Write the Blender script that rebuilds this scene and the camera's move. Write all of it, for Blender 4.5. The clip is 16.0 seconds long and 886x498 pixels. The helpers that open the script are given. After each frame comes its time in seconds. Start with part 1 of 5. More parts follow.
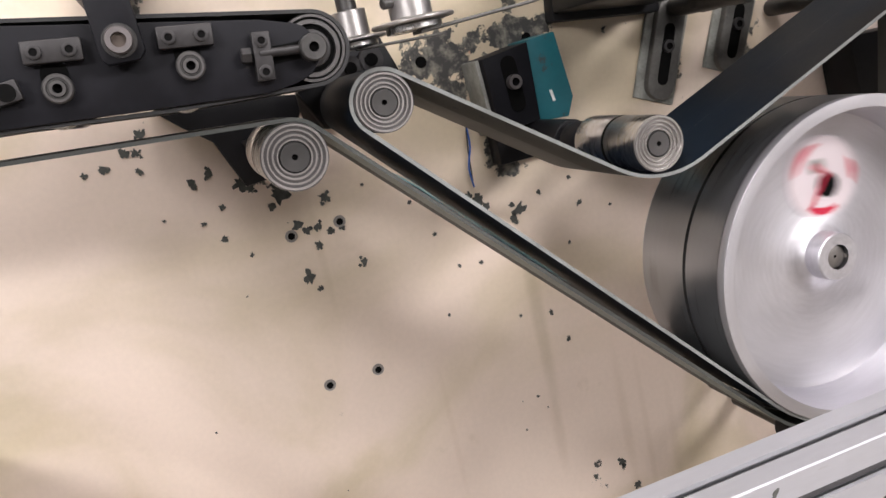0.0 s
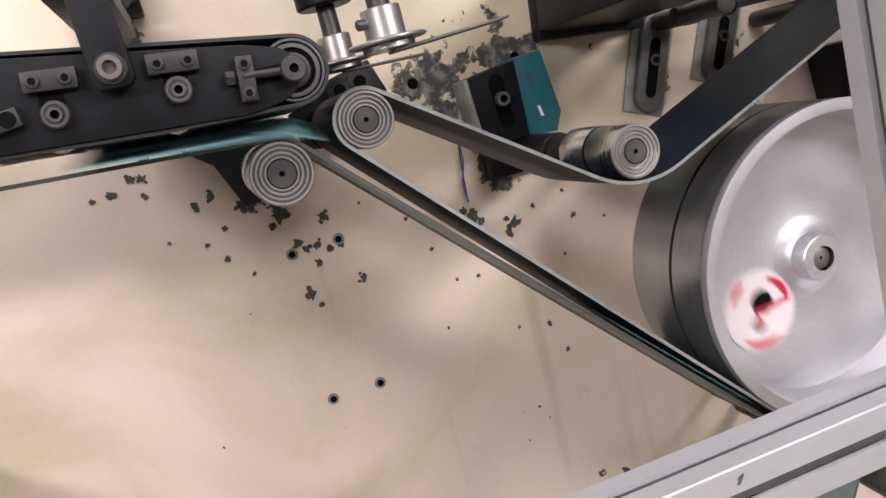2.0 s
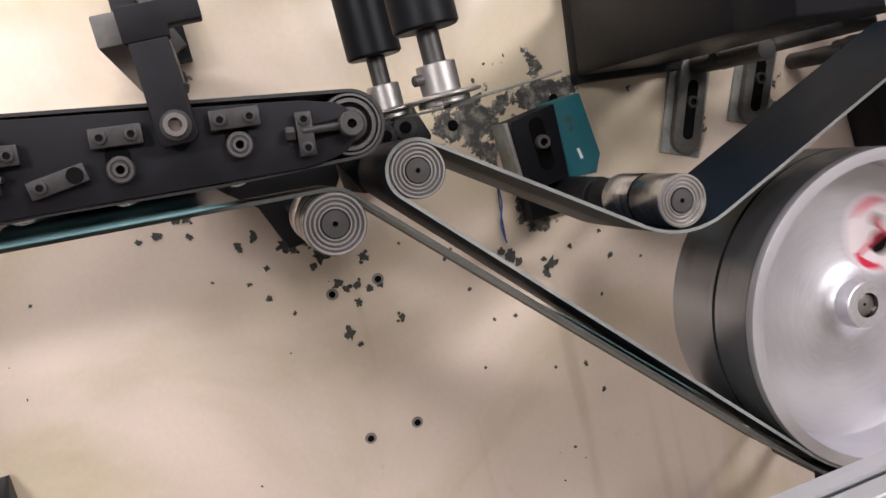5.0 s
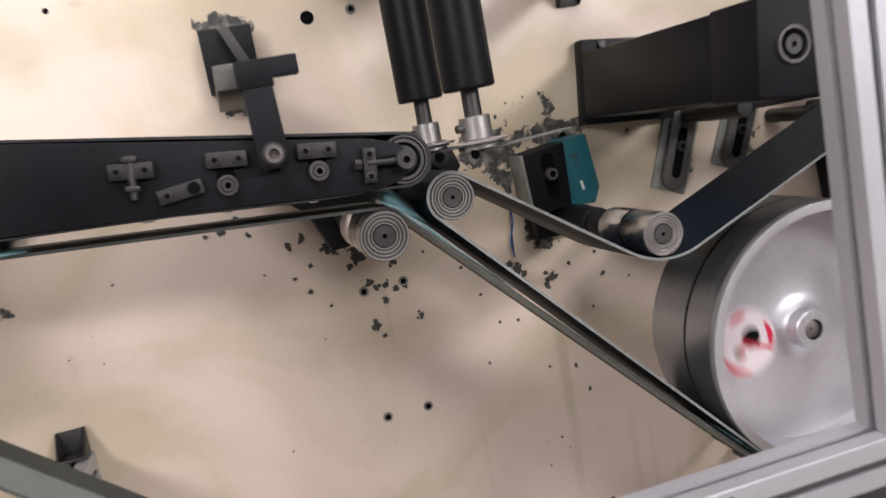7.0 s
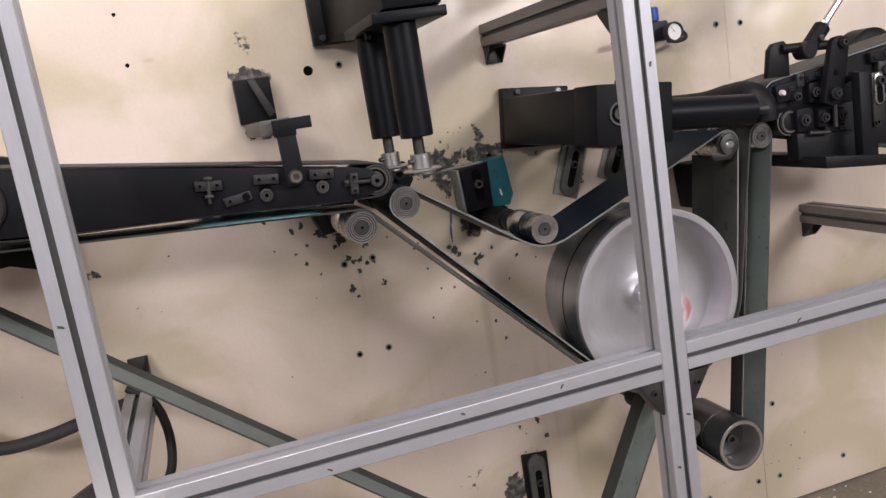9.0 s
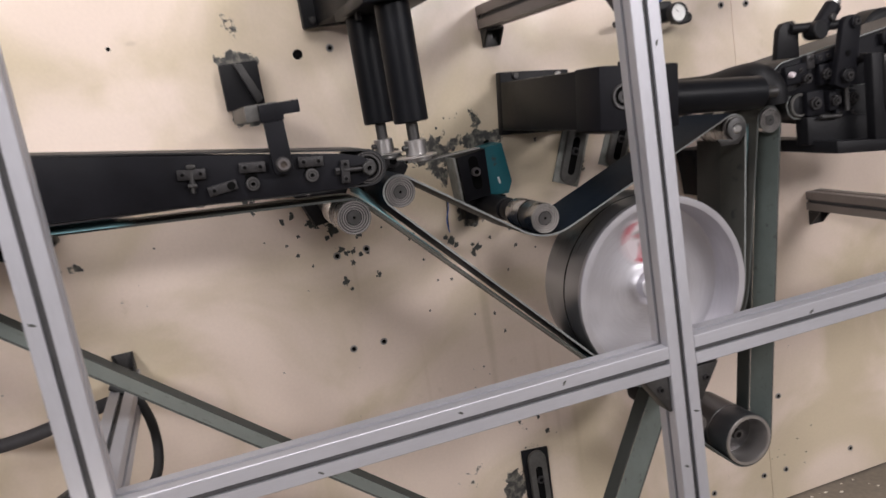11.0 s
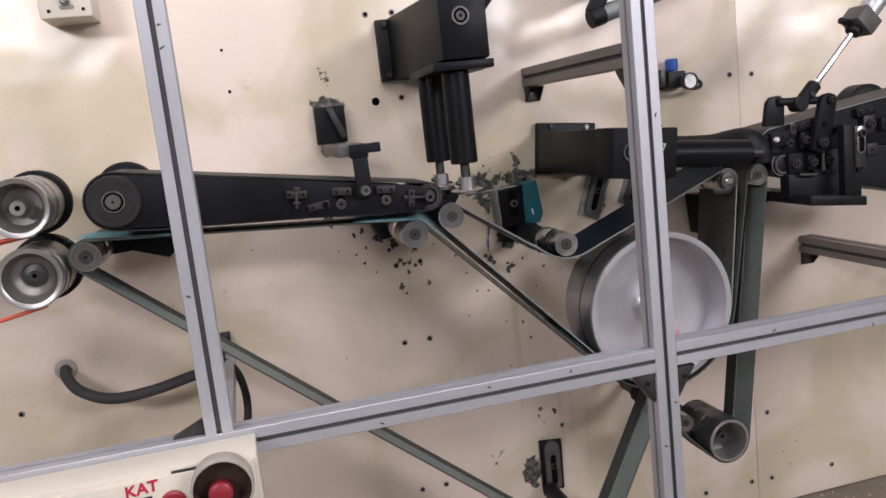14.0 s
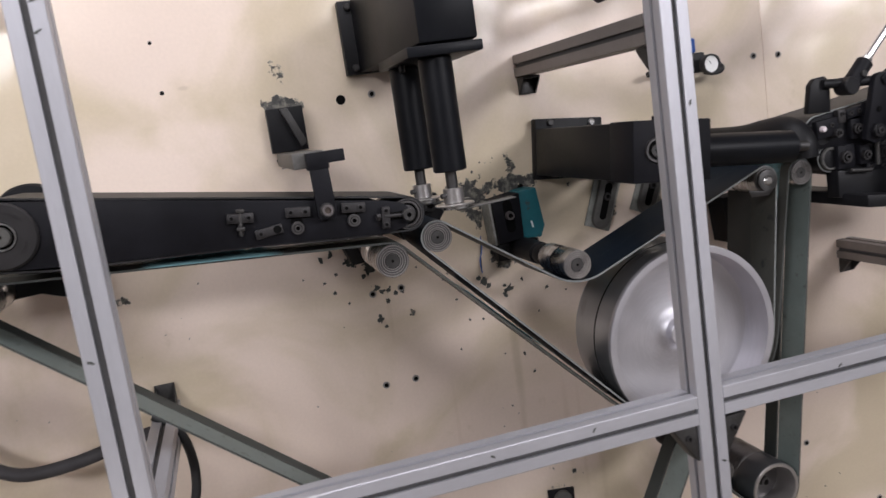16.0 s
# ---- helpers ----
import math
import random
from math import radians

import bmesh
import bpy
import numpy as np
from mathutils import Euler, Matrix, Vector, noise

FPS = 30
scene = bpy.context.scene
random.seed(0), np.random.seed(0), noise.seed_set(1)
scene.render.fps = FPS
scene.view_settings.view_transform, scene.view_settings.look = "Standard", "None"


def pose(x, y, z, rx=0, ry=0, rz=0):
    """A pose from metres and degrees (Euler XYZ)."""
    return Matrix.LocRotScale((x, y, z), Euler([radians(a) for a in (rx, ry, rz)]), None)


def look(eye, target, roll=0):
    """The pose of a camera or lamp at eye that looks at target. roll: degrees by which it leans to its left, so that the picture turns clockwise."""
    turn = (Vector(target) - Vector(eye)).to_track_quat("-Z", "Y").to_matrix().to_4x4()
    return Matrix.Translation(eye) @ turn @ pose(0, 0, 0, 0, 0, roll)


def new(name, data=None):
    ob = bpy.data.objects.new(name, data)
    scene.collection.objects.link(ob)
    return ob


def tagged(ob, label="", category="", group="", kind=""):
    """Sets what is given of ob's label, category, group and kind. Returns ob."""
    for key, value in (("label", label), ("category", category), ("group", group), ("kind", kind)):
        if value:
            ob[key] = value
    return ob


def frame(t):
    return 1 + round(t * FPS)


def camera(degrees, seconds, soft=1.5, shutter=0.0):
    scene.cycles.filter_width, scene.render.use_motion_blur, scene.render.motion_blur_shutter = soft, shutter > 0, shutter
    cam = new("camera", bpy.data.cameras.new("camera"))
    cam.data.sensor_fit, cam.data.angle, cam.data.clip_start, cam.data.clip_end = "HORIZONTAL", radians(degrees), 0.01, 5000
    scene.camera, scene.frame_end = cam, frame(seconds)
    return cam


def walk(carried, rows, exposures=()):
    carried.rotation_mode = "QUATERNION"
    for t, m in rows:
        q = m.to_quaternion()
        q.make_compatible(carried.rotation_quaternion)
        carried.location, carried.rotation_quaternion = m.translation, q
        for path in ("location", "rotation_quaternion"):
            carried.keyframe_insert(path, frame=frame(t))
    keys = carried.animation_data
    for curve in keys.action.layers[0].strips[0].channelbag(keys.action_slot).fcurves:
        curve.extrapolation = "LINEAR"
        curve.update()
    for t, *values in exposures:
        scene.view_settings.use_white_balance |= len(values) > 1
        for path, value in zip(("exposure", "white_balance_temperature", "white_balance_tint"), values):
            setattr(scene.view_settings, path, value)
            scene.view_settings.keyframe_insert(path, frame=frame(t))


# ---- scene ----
cam = camera(58.4, 16.0, shutter=0.5)
EXPOSURES = [(0.0, 0.27, 6480, 11), (3.7, 0.05, 6500, 12), (6.0, 0.03, 6470, 12), (7.5, -0.29, 6400, 12), (8.7, -0.45, 6400, 12), (11.0, -0.47, 6400, 12), (12.5, -0.45, 6350, 12), (14.5, -0.59, 6180, 13), (16.0, -0.59, 6180, 12)]
PATH = [
    (0, (0.025, -0.912, 0.984), (0.54, 0.967, 0.533), -12.8),
    (0.5, (0.055, -0.924, 0.97), (0.511, 0.981, 0.568), -13.3),
    (1, (0.072, -0.941, 0.966), (0.524, 0.971, 0.589), -13.9),
    (1.5, (0.06, -0.946, 0.965), (0.531, 0.961, 0.588), -14.3),
    (2, (0.045, -0.949, 0.968), (0.523, 0.956, 0.594), -14.7),
    (2.5, (0.039, -0.956, 0.975), (0.517, 0.951, 0.604), -14.6),
    (3, (0.03, -0.957, 0.979), (0.5, 0.954, 0.621), -14.4),
    (3.5, (0.023, -0.958, 0.986), (0.484, 0.958, 0.643), -14.4),
    (5.8, (0.023, -0.934, 1.001), (0.475, 0.989, 0.691), -14.2),
    (6, (0.016, -0.933, 1.002), (0.457, 0.993, 0.689), -14.1),
    (6.5, (-0.004, -0.964, 1.022), (0.426, 0.963, 0.703), -12.5),
    (7, (-0.042, -1.092, 1.04), (0.429, 0.827, 0.731), -10.6),
    (7.5, (-0.126, -1.279, 1.086), (0.42, 0.618, 0.764), -9.8),
    (8, (-0.14, -1.379, 1.098), (0.438, 0.507, 0.764), -9.3),
    (8.5, (-0.136, -1.523, 1.118), (0.408, 0.367, 0.758), -9.1),
    (10.8, (-0.13, -1.548, 1.118), (0.414, 0.339, 0.738), -9.2),
    (11, (-0.116, -1.484, 1.108), (0.427, 0.4, 0.715), -9.4),
    (11.5, (-0.103, -1.419, 1.078), (0.443, 0.454, 0.636), -9.4),
    (12, (-0.11, -1.452, 1.083), (0.424, 0.418, 0.615), -8.4),
    (12.5, (-0.153, -1.619, 1.124), (0.353, 0.265, 0.679), -7.2),
    (13, (-0.188, -1.727, 1.154), (0.269, 0.179, 0.754), -7.1),
    (13.5, (-0.2, -1.782, 1.155), (0.24, 0.137, 0.801), -7.1),
    (14, (-0.211, -1.799, 1.153), (0.247, 0.121, 0.832), -6.4),
    (14.5, (-0.217, -1.796, 1.158), (0.254, 0.129, 0.885), -5.8),
    (15, (-0.207, -1.77, 1.155), (0.266, 0.156, 0.891), -6.2),
    (15.5, (-0.169, -1.666, 1.146), (0.318, 0.252, 0.857), -7.0),
    (16, (-0.135, -1.513, 1.146), (0.359, 0.398, 0.826), -8.3),
]
walk(cam, [(t, look(eye, target, roll)) for t, eye, target, roll in PATH], EXPOSURES)

# ---- light: fluorescent fixtures on a closed factory hall ----


world = bpy.data.worlds.new("hall")
scene.world = world
world.use_nodes = True
world.node_tree.nodes["Background"].inputs[0].default_value = (0.9, 0.95, 1.0, 1)
world.node_tree.nodes["Background"].inputs[1].default_value = 0.03


def area_lamp(name, eye, target, sx, sy, watts, colour):
    data = bpy.data.lights.new(name, "AREA")
    data.shape, data.size, data.size_y, data.energy, data.color = "RECTANGLE", sx, sy, watts, colour
    ob = new(name, data)
    ob.matrix_world = look(eye, target)
    return ob


LAMPS = [
    ((-2.8, -4.0, 2.72), (0.0, 0.0, 0.9), 1.5, 0.5, 120),
    ((3.4, -5.4, 2.72), (0.9, 0.0, 0.3), 2.6, 0.9, 235),
    ((-0.1, -1.45, 2.78), (-0.05, 0.0, 0.9), 2.4, 0.45, 52),
]
for eye_, target_, sx_, sy_, watts_ in LAMPS:
    area_lamp("tube_light", eye_, target_, sx_, sy_, watts_, (1.0, 0.955, 0.945))


# ---- materials ----
def mat(name, colour, rough=0.5, metal=0.0, vary=0.15, scale=6.0, fine=90.0, bump=0.15, stretch=(1, 1, 1), second=None, amount=0.0, per_object=0.0, bump_dist=0.002, wave=0.0, spec=0.5, hue=None):
    """Base colour with broad stains and fine grain; second: a worn or dirty colour that shows in patches. A cloudy tint
    can add soiling with painted-in reflections and shade.
    """
    m = bpy.data.materials.new(name)
    m.use_nodes = True
    nt = m.node_tree
    n, l = nt.nodes, nt.links
    bsdf = n["Principled BSDF"]
    co = n.new("ShaderNodeTexCoord")
    mp = n.new("ShaderNodeMapping")
    mp.inputs["Scale"].default_value = stretch
    l.new(co.outputs["Object"], mp.inputs["Vector"])
    broad = n.new("ShaderNodeTexNoise")
    broad.inputs["Scale"].default_value, broad.inputs["Detail"].default_value = scale, 6
    grain = n.new("ShaderNodeTexNoise")
    grain.inputs["Scale"].default_value, grain.inputs["Detail"].default_value = fine, 4
    for t in (broad, grain):
        l.new(mp.outputs[0], t.inputs["Vector"])
    mix = n.new("ShaderNodeMix")
    mix.data_type = "RGBA"
    mix.inputs[6].default_value = (*[c * (1 - vary) for c in colour], 1)
    mix.inputs[7].default_value = (*[min(1, c * (1 + vary)) for c in colour], 1)
    add = n.new("ShaderNodeMath")
    add.operation = "MULTIPLY_ADD"
    add.inputs[1].default_value, add.inputs[2].default_value = 0.35, 0.0
    l.new(grain.outputs[0], add.inputs[0])
    add2 = n.new("ShaderNodeMath")
    add2.operation = "MULTIPLY_ADD"
    add2.inputs[1].default_value = 0.65
    l.new(broad.outputs[0], add2.inputs[0])
    l.new(add.outputs[0], add2.inputs[2])
    ramp = n.new("ShaderNodeMapRange")
    ramp.inputs[1].default_value, ramp.inputs[2].default_value = 0.3, 0.7
    l.new(add2.outputs[0], ramp.inputs[0])
    l.new(ramp.outputs[0], mix.inputs[0])
    out = mix.outputs[2]
    if second:
        patch = n.new("ShaderNodeTexNoise")
        patch.inputs["Scale"].default_value, patch.inputs["Detail"].default_value, patch.inputs["Roughness"].default_value = scale * 2.3, 8, 0.65
        l.new(mp.outputs[0], patch.inputs["Vector"])
        cut = n.new("ShaderNodeMapRange")
        cut.inputs[1].default_value, cut.inputs[2].default_value = 0.66 - amount, 0.72 - amount * 0.8
        l.new(patch.outputs[0], cut.inputs[0])
        mix2 = n.new("ShaderNodeMix")
        mix2.data_type = "RGBA"
        l.new(cut.outputs[0], mix2.inputs[0])
        l.new(out, mix2.inputs[6])
        mix2.inputs[7].default_value = (*second, 1)
        out = mix2.outputs[2]
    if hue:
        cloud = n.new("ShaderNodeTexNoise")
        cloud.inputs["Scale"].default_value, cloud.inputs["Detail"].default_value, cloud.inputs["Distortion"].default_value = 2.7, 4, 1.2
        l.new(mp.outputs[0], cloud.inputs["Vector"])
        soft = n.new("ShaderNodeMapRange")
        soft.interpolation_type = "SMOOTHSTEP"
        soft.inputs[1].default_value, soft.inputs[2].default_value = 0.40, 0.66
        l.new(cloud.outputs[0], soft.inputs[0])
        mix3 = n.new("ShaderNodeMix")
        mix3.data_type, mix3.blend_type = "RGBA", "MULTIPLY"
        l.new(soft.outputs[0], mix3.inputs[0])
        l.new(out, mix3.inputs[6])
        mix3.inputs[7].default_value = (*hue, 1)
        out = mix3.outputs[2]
    if per_object:
        info = n.new("ShaderNodeObjectInfo")
        hsv = n.new("ShaderNodeHueSaturation")
        mr = n.new("ShaderNodeMapRange")
        mr.inputs[3].default_value, mr.inputs[4].default_value = 1 - per_object, 1 + per_object
        l.new(info.outputs["Random"], mr.inputs[0])
        l.new(mr.outputs[0], hsv.inputs["Value"])
        l.new(out, hsv.inputs["Color"])
        out = hsv.outputs[0]
    l.new(out, bsdf.inputs["Base Color"])
    rr = n.new("ShaderNodeMapRange")
    rr.inputs[3].default_value, rr.inputs[4].default_value = max(0.04, rough - 0.12), min(1, rough + 0.12)
    l.new(add2.outputs[0], rr.inputs[0])
    l.new(rr.outputs[0], bsdf.inputs["Roughness"])
    bsdf.inputs["Metallic"].default_value = metal
    bsdf.inputs["Specular IOR Level"].default_value = spec
    if bump:
        bp = n.new("ShaderNodeBump")
        bp.inputs["Strength"].default_value, bp.inputs["Distance"].default_value = bump, bump_dist
        l.new(add2.outputs[0], bp.inputs["Height"])
        if wave:
            wn = n.new("ShaderNodeTexNoise")
            wn.inputs["Scale"].default_value, wn.inputs["Detail"].default_value = 3.2, 2
            l.new(mp.outputs[0], wn.inputs["Vector"])
            wb = n.new("ShaderNodeBump")
            wb.inputs["Strength"].default_value, wb.inputs["Distance"].default_value = wave, 0.05
            l.new(wn.outputs[0], wb.inputs["Height"])
            l.new(wb.outputs[0], bp.inputs["Normal"])
        l.new(bp.outputs[0], bsdf.inputs["Normal"])
    return m


def glow(name, colour, strength):
    m = bpy.data.materials.new(name)
    m.use_nodes = True
    b = m.node_tree.nodes["Principled BSDF"]
    b.inputs["Base Color"].default_value = (*colour, 1)
    b.inputs["Emission Color"].default_value = (*colour, 1)
    b.inputs["Emission Strength"].default_value = strength
    return m


# Panel tint clouds: soiled paint, with blotchy reflections and soft shade put in.
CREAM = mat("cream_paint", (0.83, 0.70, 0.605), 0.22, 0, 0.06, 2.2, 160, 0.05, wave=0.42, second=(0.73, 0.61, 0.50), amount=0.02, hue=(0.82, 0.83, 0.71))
CREAM_BOX = mat("cream_enamel", (0.72, 0.66, 0.56), 0.4, 0, 0.05, 9, 120, 0.05)
CHIP = mat("bare_primer", (0.075, 0.078, 0.072), 0.7, 0.1, 0.5, 60, 300, 0.3)
CHIP_PALE = mat("scraped_primer", (0.25, 0.255, 0.235), 0.7, 0.0, 0.35, 60, 300, 0.3)
BLACK = mat("black_oxide_steel", (0.008, 0.008, 0.0095), 0.5, 0.0, 0.35, 14, 160, 0.12, second=(0.024, 0.024, 0.028), amount=-0.03, spec=0.24)
BLACK_PAINT = mat("black_enamel", (0.006, 0.0066, 0.0085), 0.40, 0.0, 0.25, 9, 120, 0.08, second=(0.020, 0.021, 0.025), amount=-0.02, spec=0.15)
DARK_STEEL = mat("dark_steel", (0.072, 0.070, 0.069), 0.45, 0.75, 0.3, 30, 220, 0.15)
PLATE_STEEL = mat("burnished_steel", (0.0075, 0.0075, 0.010), 0.55, 0.0, 0.3, 30, 200, 0.12, second=(0.03, 0.029, 0.028), amount=-0.03, spec=0.16)
RING_PALE = mat("ring_pale_steel", (0.34, 0.32, 0.31), 0.38, 0.7, 0.15, 30, 220, 0.06)
RING_GREY = mat("ring_grey_steel", (0.115, 0.11, 0.11), 0.4, 0.8, 0.2, 30, 220, 0.08)
BLOCK = mat("block_steel", (0.030, 0.028, 0.029), 0.5, 0.4, 0.3, 40, 220, 0.15, second=(0.085, 0.08, 0.078), amount=0.0)
WORN = mat("worn_grey_steel", (0.10, 0.097, 0.092), 0.55, 0.3, 0.35, 35, 220, 0.2, second=(0.22, 0.21, 0.20), amount=0.02)
SLOT_SHADE = mat("slot_shade", (0.075, 0.073, 0.075), 0.6, 0.1, 0.2, 30, 200, 0.1)
POLISHED = mat("polished_roller", (0.56, 0.56, 0.59), 0.27, 1.0, 0.04, 20, 160, 0.0)
BOLT_GREY = mat("zinc_bolt", (0.17, 0.155, 0.155), 0.42, 0.7, 0.15, 40, 220, 0.08)
RUSTED = mat("rusted_socket", (0.075, 0.058, 0.048), 0.6, 0.3, 0.3, 40, 220, 0.2)
STEEL = mat("turned_steel", (0.58, 0.57, 0.56), 0.28, 1.0, 0.12, 25, 260, 0.05, stretch=(1, 6, 1))
CHROME = mat("chrome_rod", (0.66, 0.66, 0.68), 0.13, 1.0, 0.03, 20, 100, 0.0)
ALU = mat("cast_aluminium", (0.60, 0.59, 0.625), 0.45, 0.85, 0.28, 9, 240, 0.08)
ALU_RIM = mat("turned_aluminium", (0.50, 0.48, 0.47), 0.34, 0.9, 0.12, 18, 260, 0.06)
PROFILE = mat("anodised_aluminium", (0.52, 0.52, 0.56), 0.50, 0.55, 0.08, 14, 300, 0.06, stretch=(1, 1, 0.2), second=(0.42, 0.41, 0.41), amount=-0.02)
DRUM_SKIN = mat("worn_drum_steel", (0.36, 0.375, 0.41), 0.30, 0.9, 0.14, 10, 160, 0.03, second=(0.22, 0.22, 0.23), amount=0.02)
CUP_SKIN = mat("dark_cup_steel", (0.13, 0.13, 0.14), 0.3, 0.85, 0.14, 14, 160, 0.03)
GROOVE = mat("groove_rubber", (0.012, 0.012, 0.012), 0.7, 0, 0.2, 30, 200, 0.1)
BELT_GREY = mat("grey_green_belt", (0.155, 0.185, 0.175), 0.5, 0, 0.16, 22, 320, 0.2, second=(0.09, 0.10, 0.095), amount=0.06)
BELT_DARK = mat("dark_blue_belt_face", (0.005, 0.011, 0.020), 0.55, 0, 0.25, 18, 320, 0.2, spec=0.15)
BELT_EDGE = mat("pale_belt_edge", (0.22, 0.23, 0.225), 0.6, 0, 0.2, 40, 320, 0.1)
BELT_BACK = mat("belt_back", (0.085, 0.084, 0.074), 0.8, 0, 0.2, 22, 320, 0.2, second=(0.045, 0.047, 0.046), amount=0.06, spec=0.3)
# Darker copies of the belt colours, for shade falling on the rear strips.
SHADED_GREY = mat("shaded_grey_belt", (0.036, 0.042, 0.040), 0.55, 0, 0.2, 22, 320, 0.2, second=(0.035, 0.04, 0.038), amount=0.06, spec=0.3)
SHADED_BACK = mat("shaded_belt_back", (0.040, 0.041, 0.038), 0.55, 0, 0.2, 22, 320, 0.2)
DISH = mat("dished_steel", (0.22, 0.205, 0.195), 0.42, 0.7, 0.2, 20, 240, 0.06)
TUBE_GREY = mat("dull_grey_tube", (0.20, 0.22, 0.215), 0.5, 0.3, 0.2, 20, 200, 0.08)
HOSE = mat("dusty_hose", (0.042, 0.040, 0.043), 0.7, 0, 0.25, 30, 240, 0.2)
SHROUD = mat("beige_shroud", (0.42, 0.37, 0.33), 0.5, 0, 0.15, 30, 200, 0.1)
DARK_WELL = mat("maroon_well", (0.060, 0.032, 0.028), 0.4, 0, 0.3, 30, 200, 0.1)
BELT_CORE = mat("belt_core", (0.055, 0.06, 0.056), 0.6, 0, 0.2, 40, 320, 0.1)
BELT_BLACK = mat("black_belt", (0.014, 0.014, 0.015), 0.55, 0, 0.3, 24, 320, 0.2)
CORD = mat("red_cord", (0.62, 0.10, 0.05), 0.5, 0, 0.1, 30, 200, 0.1)
TEAL_PAINT = mat("teal_paint", (0.015, 0.115, 0.14), 0.4, 0, 0.12, 20, 200, 0.1, second=(0.05, 0.06, 0.06), amount=0.04)
MASK_BLUE = mat("teal_nonwoven", (0.26, 0.50, 0.54), 0.85, 0, 0.08, 40, 500, 0.3)
RED_PAINT = mat("red_marker", (0.55, 0.012, 0.05), 0.5, 0, 0.1, 60, 300, 0.0)
WHITE_PAINT = mat("white_marker", (0.75, 0.74, 0.72), 0.6, 0, 0.08, 60, 300, 0.0)
PALE_DISC = mat("machined_bore", (0.72, 0.64, 0.67), 0.45, 0.1, 0.06, 40, 300, 0.0)
BORE = mat("dark_bore", (0.004, 0.004, 0.004), 0.9, 0, 0.2, 40, 100, 0.0, spec=0.08)
RUBBER = mat("black_rubber", (0.016, 0.016, 0.017), 0.6, 0, 0.25, 40, 300, 0.2)
BLUE_KNOB = mat("blue_plastic", (0.02, 0.10, 0.42), 0.35, 0, 0.08, 40, 200, 0.05)
RED_KNOB = mat("red_plastic", (0.27, 0.02, 0.032), 0.4, 0, 0.1, 30, 200, 0.05)
GREY_RING = mat("grey_shroud", (0.28, 0.26, 0.245), 0.5, 0.1, 0.15, 30, 200, 0.1)
DIAL = mat("dial_white", (0.85, 0.85, 0.83), 0.3, 0, 0.02, 40, 100, 0.0)
CONCRETE = mat("concrete", (0.20, 0.17, 0.135), 0.7, 0, 0.35, 5, 80, 0.4, second=(0.30, 0.27, 0.23), amount=0.03)
HALL = mat("hall_paint", (0.50, 0.52, 0.55), 0.7, 0, 0.06, 2, 40, 0.1)
SOCKET = BORE
PINK = glow("pink_lamp", (1.0, 0.05, 0.45), 3.0)
TUBE = glow("tube_glow", (1.0, 0.97, 0.93), 6.0)


# worn places on the panels: x, z, half width, half height, strength
WORN_SPOTS = [
    (0.322, 0.988, 0.074, 0.050, 0.92), (0.425, 1.000, 0.072, 0.026, 1.0), (0.352, 0.962, 0.040, 0.040, 0.85), (0.335, 0.945, 0.024, 0.034, 0.8),
    (0.421, 1.036, 0.030, 0.026, 0.52), (0.412, 1.062, 0.012, 0.016, 0.6), (0.373, 1.047, 0.016, 0.007, 0.55), (0.368, 0.868, 0.024, 0.032, 0.9), (0.383, 0.838, 0.032, 0.016, 0.85),
    (-0.010, 1.213, 0.046, 0.024, 1.3), (-0.008, 1.272, 0.022, 0.036, 0.62), (-0.006, 1.112, 0.034, 0.026, 0.95), (0.385, 0.255, 0.034, 0.060, 1.1), (0.300, 0.300, 0.050, 0.060, 0.40),
    (0.425, 0.395, 0.030, 0.045, 0.50), (0.770, 0.870, 0.034, 0.050, 0.95), (-0.360, 0.905, 0.034, 0.014, 0.66), (0.100, 0.905, 0.050, 0.030, 0.45), (0.550, 0.975, 0.050, 0.022, 0.45),
    (0.735, 0.700, 0.030, 0.080, 0.42), (0.440, 0.330, 0.034, 0.020, 0.55), (0.620, 0.935, 0.045, 0.085, 0.66), (0.735, 0.940, 0.040, 0.070, 0.70), (0.440, 0.300, 0.036, 0.050, 0.75),
]
# soft runs and smudges: x, z, half width, half height, depth of the tint, tint
RUNS = [
    (0.380, 0.640, 0.011, 0.150, 0.42, (0.66, 0.66, 0.56)), (0.376, 0.475, 0.010, 0.060, 0.30, (0.72, 0.68, 0.60)), (0.475, 0.455, 0.009, 0.130, 0.26, (0.74, 0.70, 0.62)),
    (0.505, 0.420, 0.006, 0.150, 0.22, (0.76, 0.72, 0.64)), (0.235, 0.520, 0.005, 0.110, 0.18, (0.78, 0.74, 0.66)), (0.130, 0.800, 0.006, 0.080, 0.22, (0.74, 0.72, 0.62)),
    (0.545, 0.360, 0.008, 0.150, 0.20, (0.76, 0.72, 0.64)), (0.850, 0.230, 0.008, 0.110, 0.22, (0.76, 0.72, 0.64)), (0.960, 0.760, 0.010, 0.130, 0.20, (0.78, 0.74, 0.66)),
    (0.372, 0.850, 0.034, 0.045, 0.40, (0.66, 0.65, 0.57)),
    (-0.176, 1.266, 0.011, 0.005, 0.35, (0.60, 0.58, 0.55)), (0.361, 0.994, 0.004, 0.009, 0.85, (0.90, 0.22, 0.16)),
    (0.355, 0.990, 0.120, 0.060, 0.30, (0.74, 0.73, 0.66)), (0.620, 0.935, 0.060, 0.090, 0.28, (0.74, 0.73, 0.66)), (0.770, 0.870, 0.050, 0.070, 0.35, (0.66, 0.62, 0.54)), (-0.637, 0.722, 0.035, 0.030, 0.35, (0.66, 0.62, 0.54)),
]


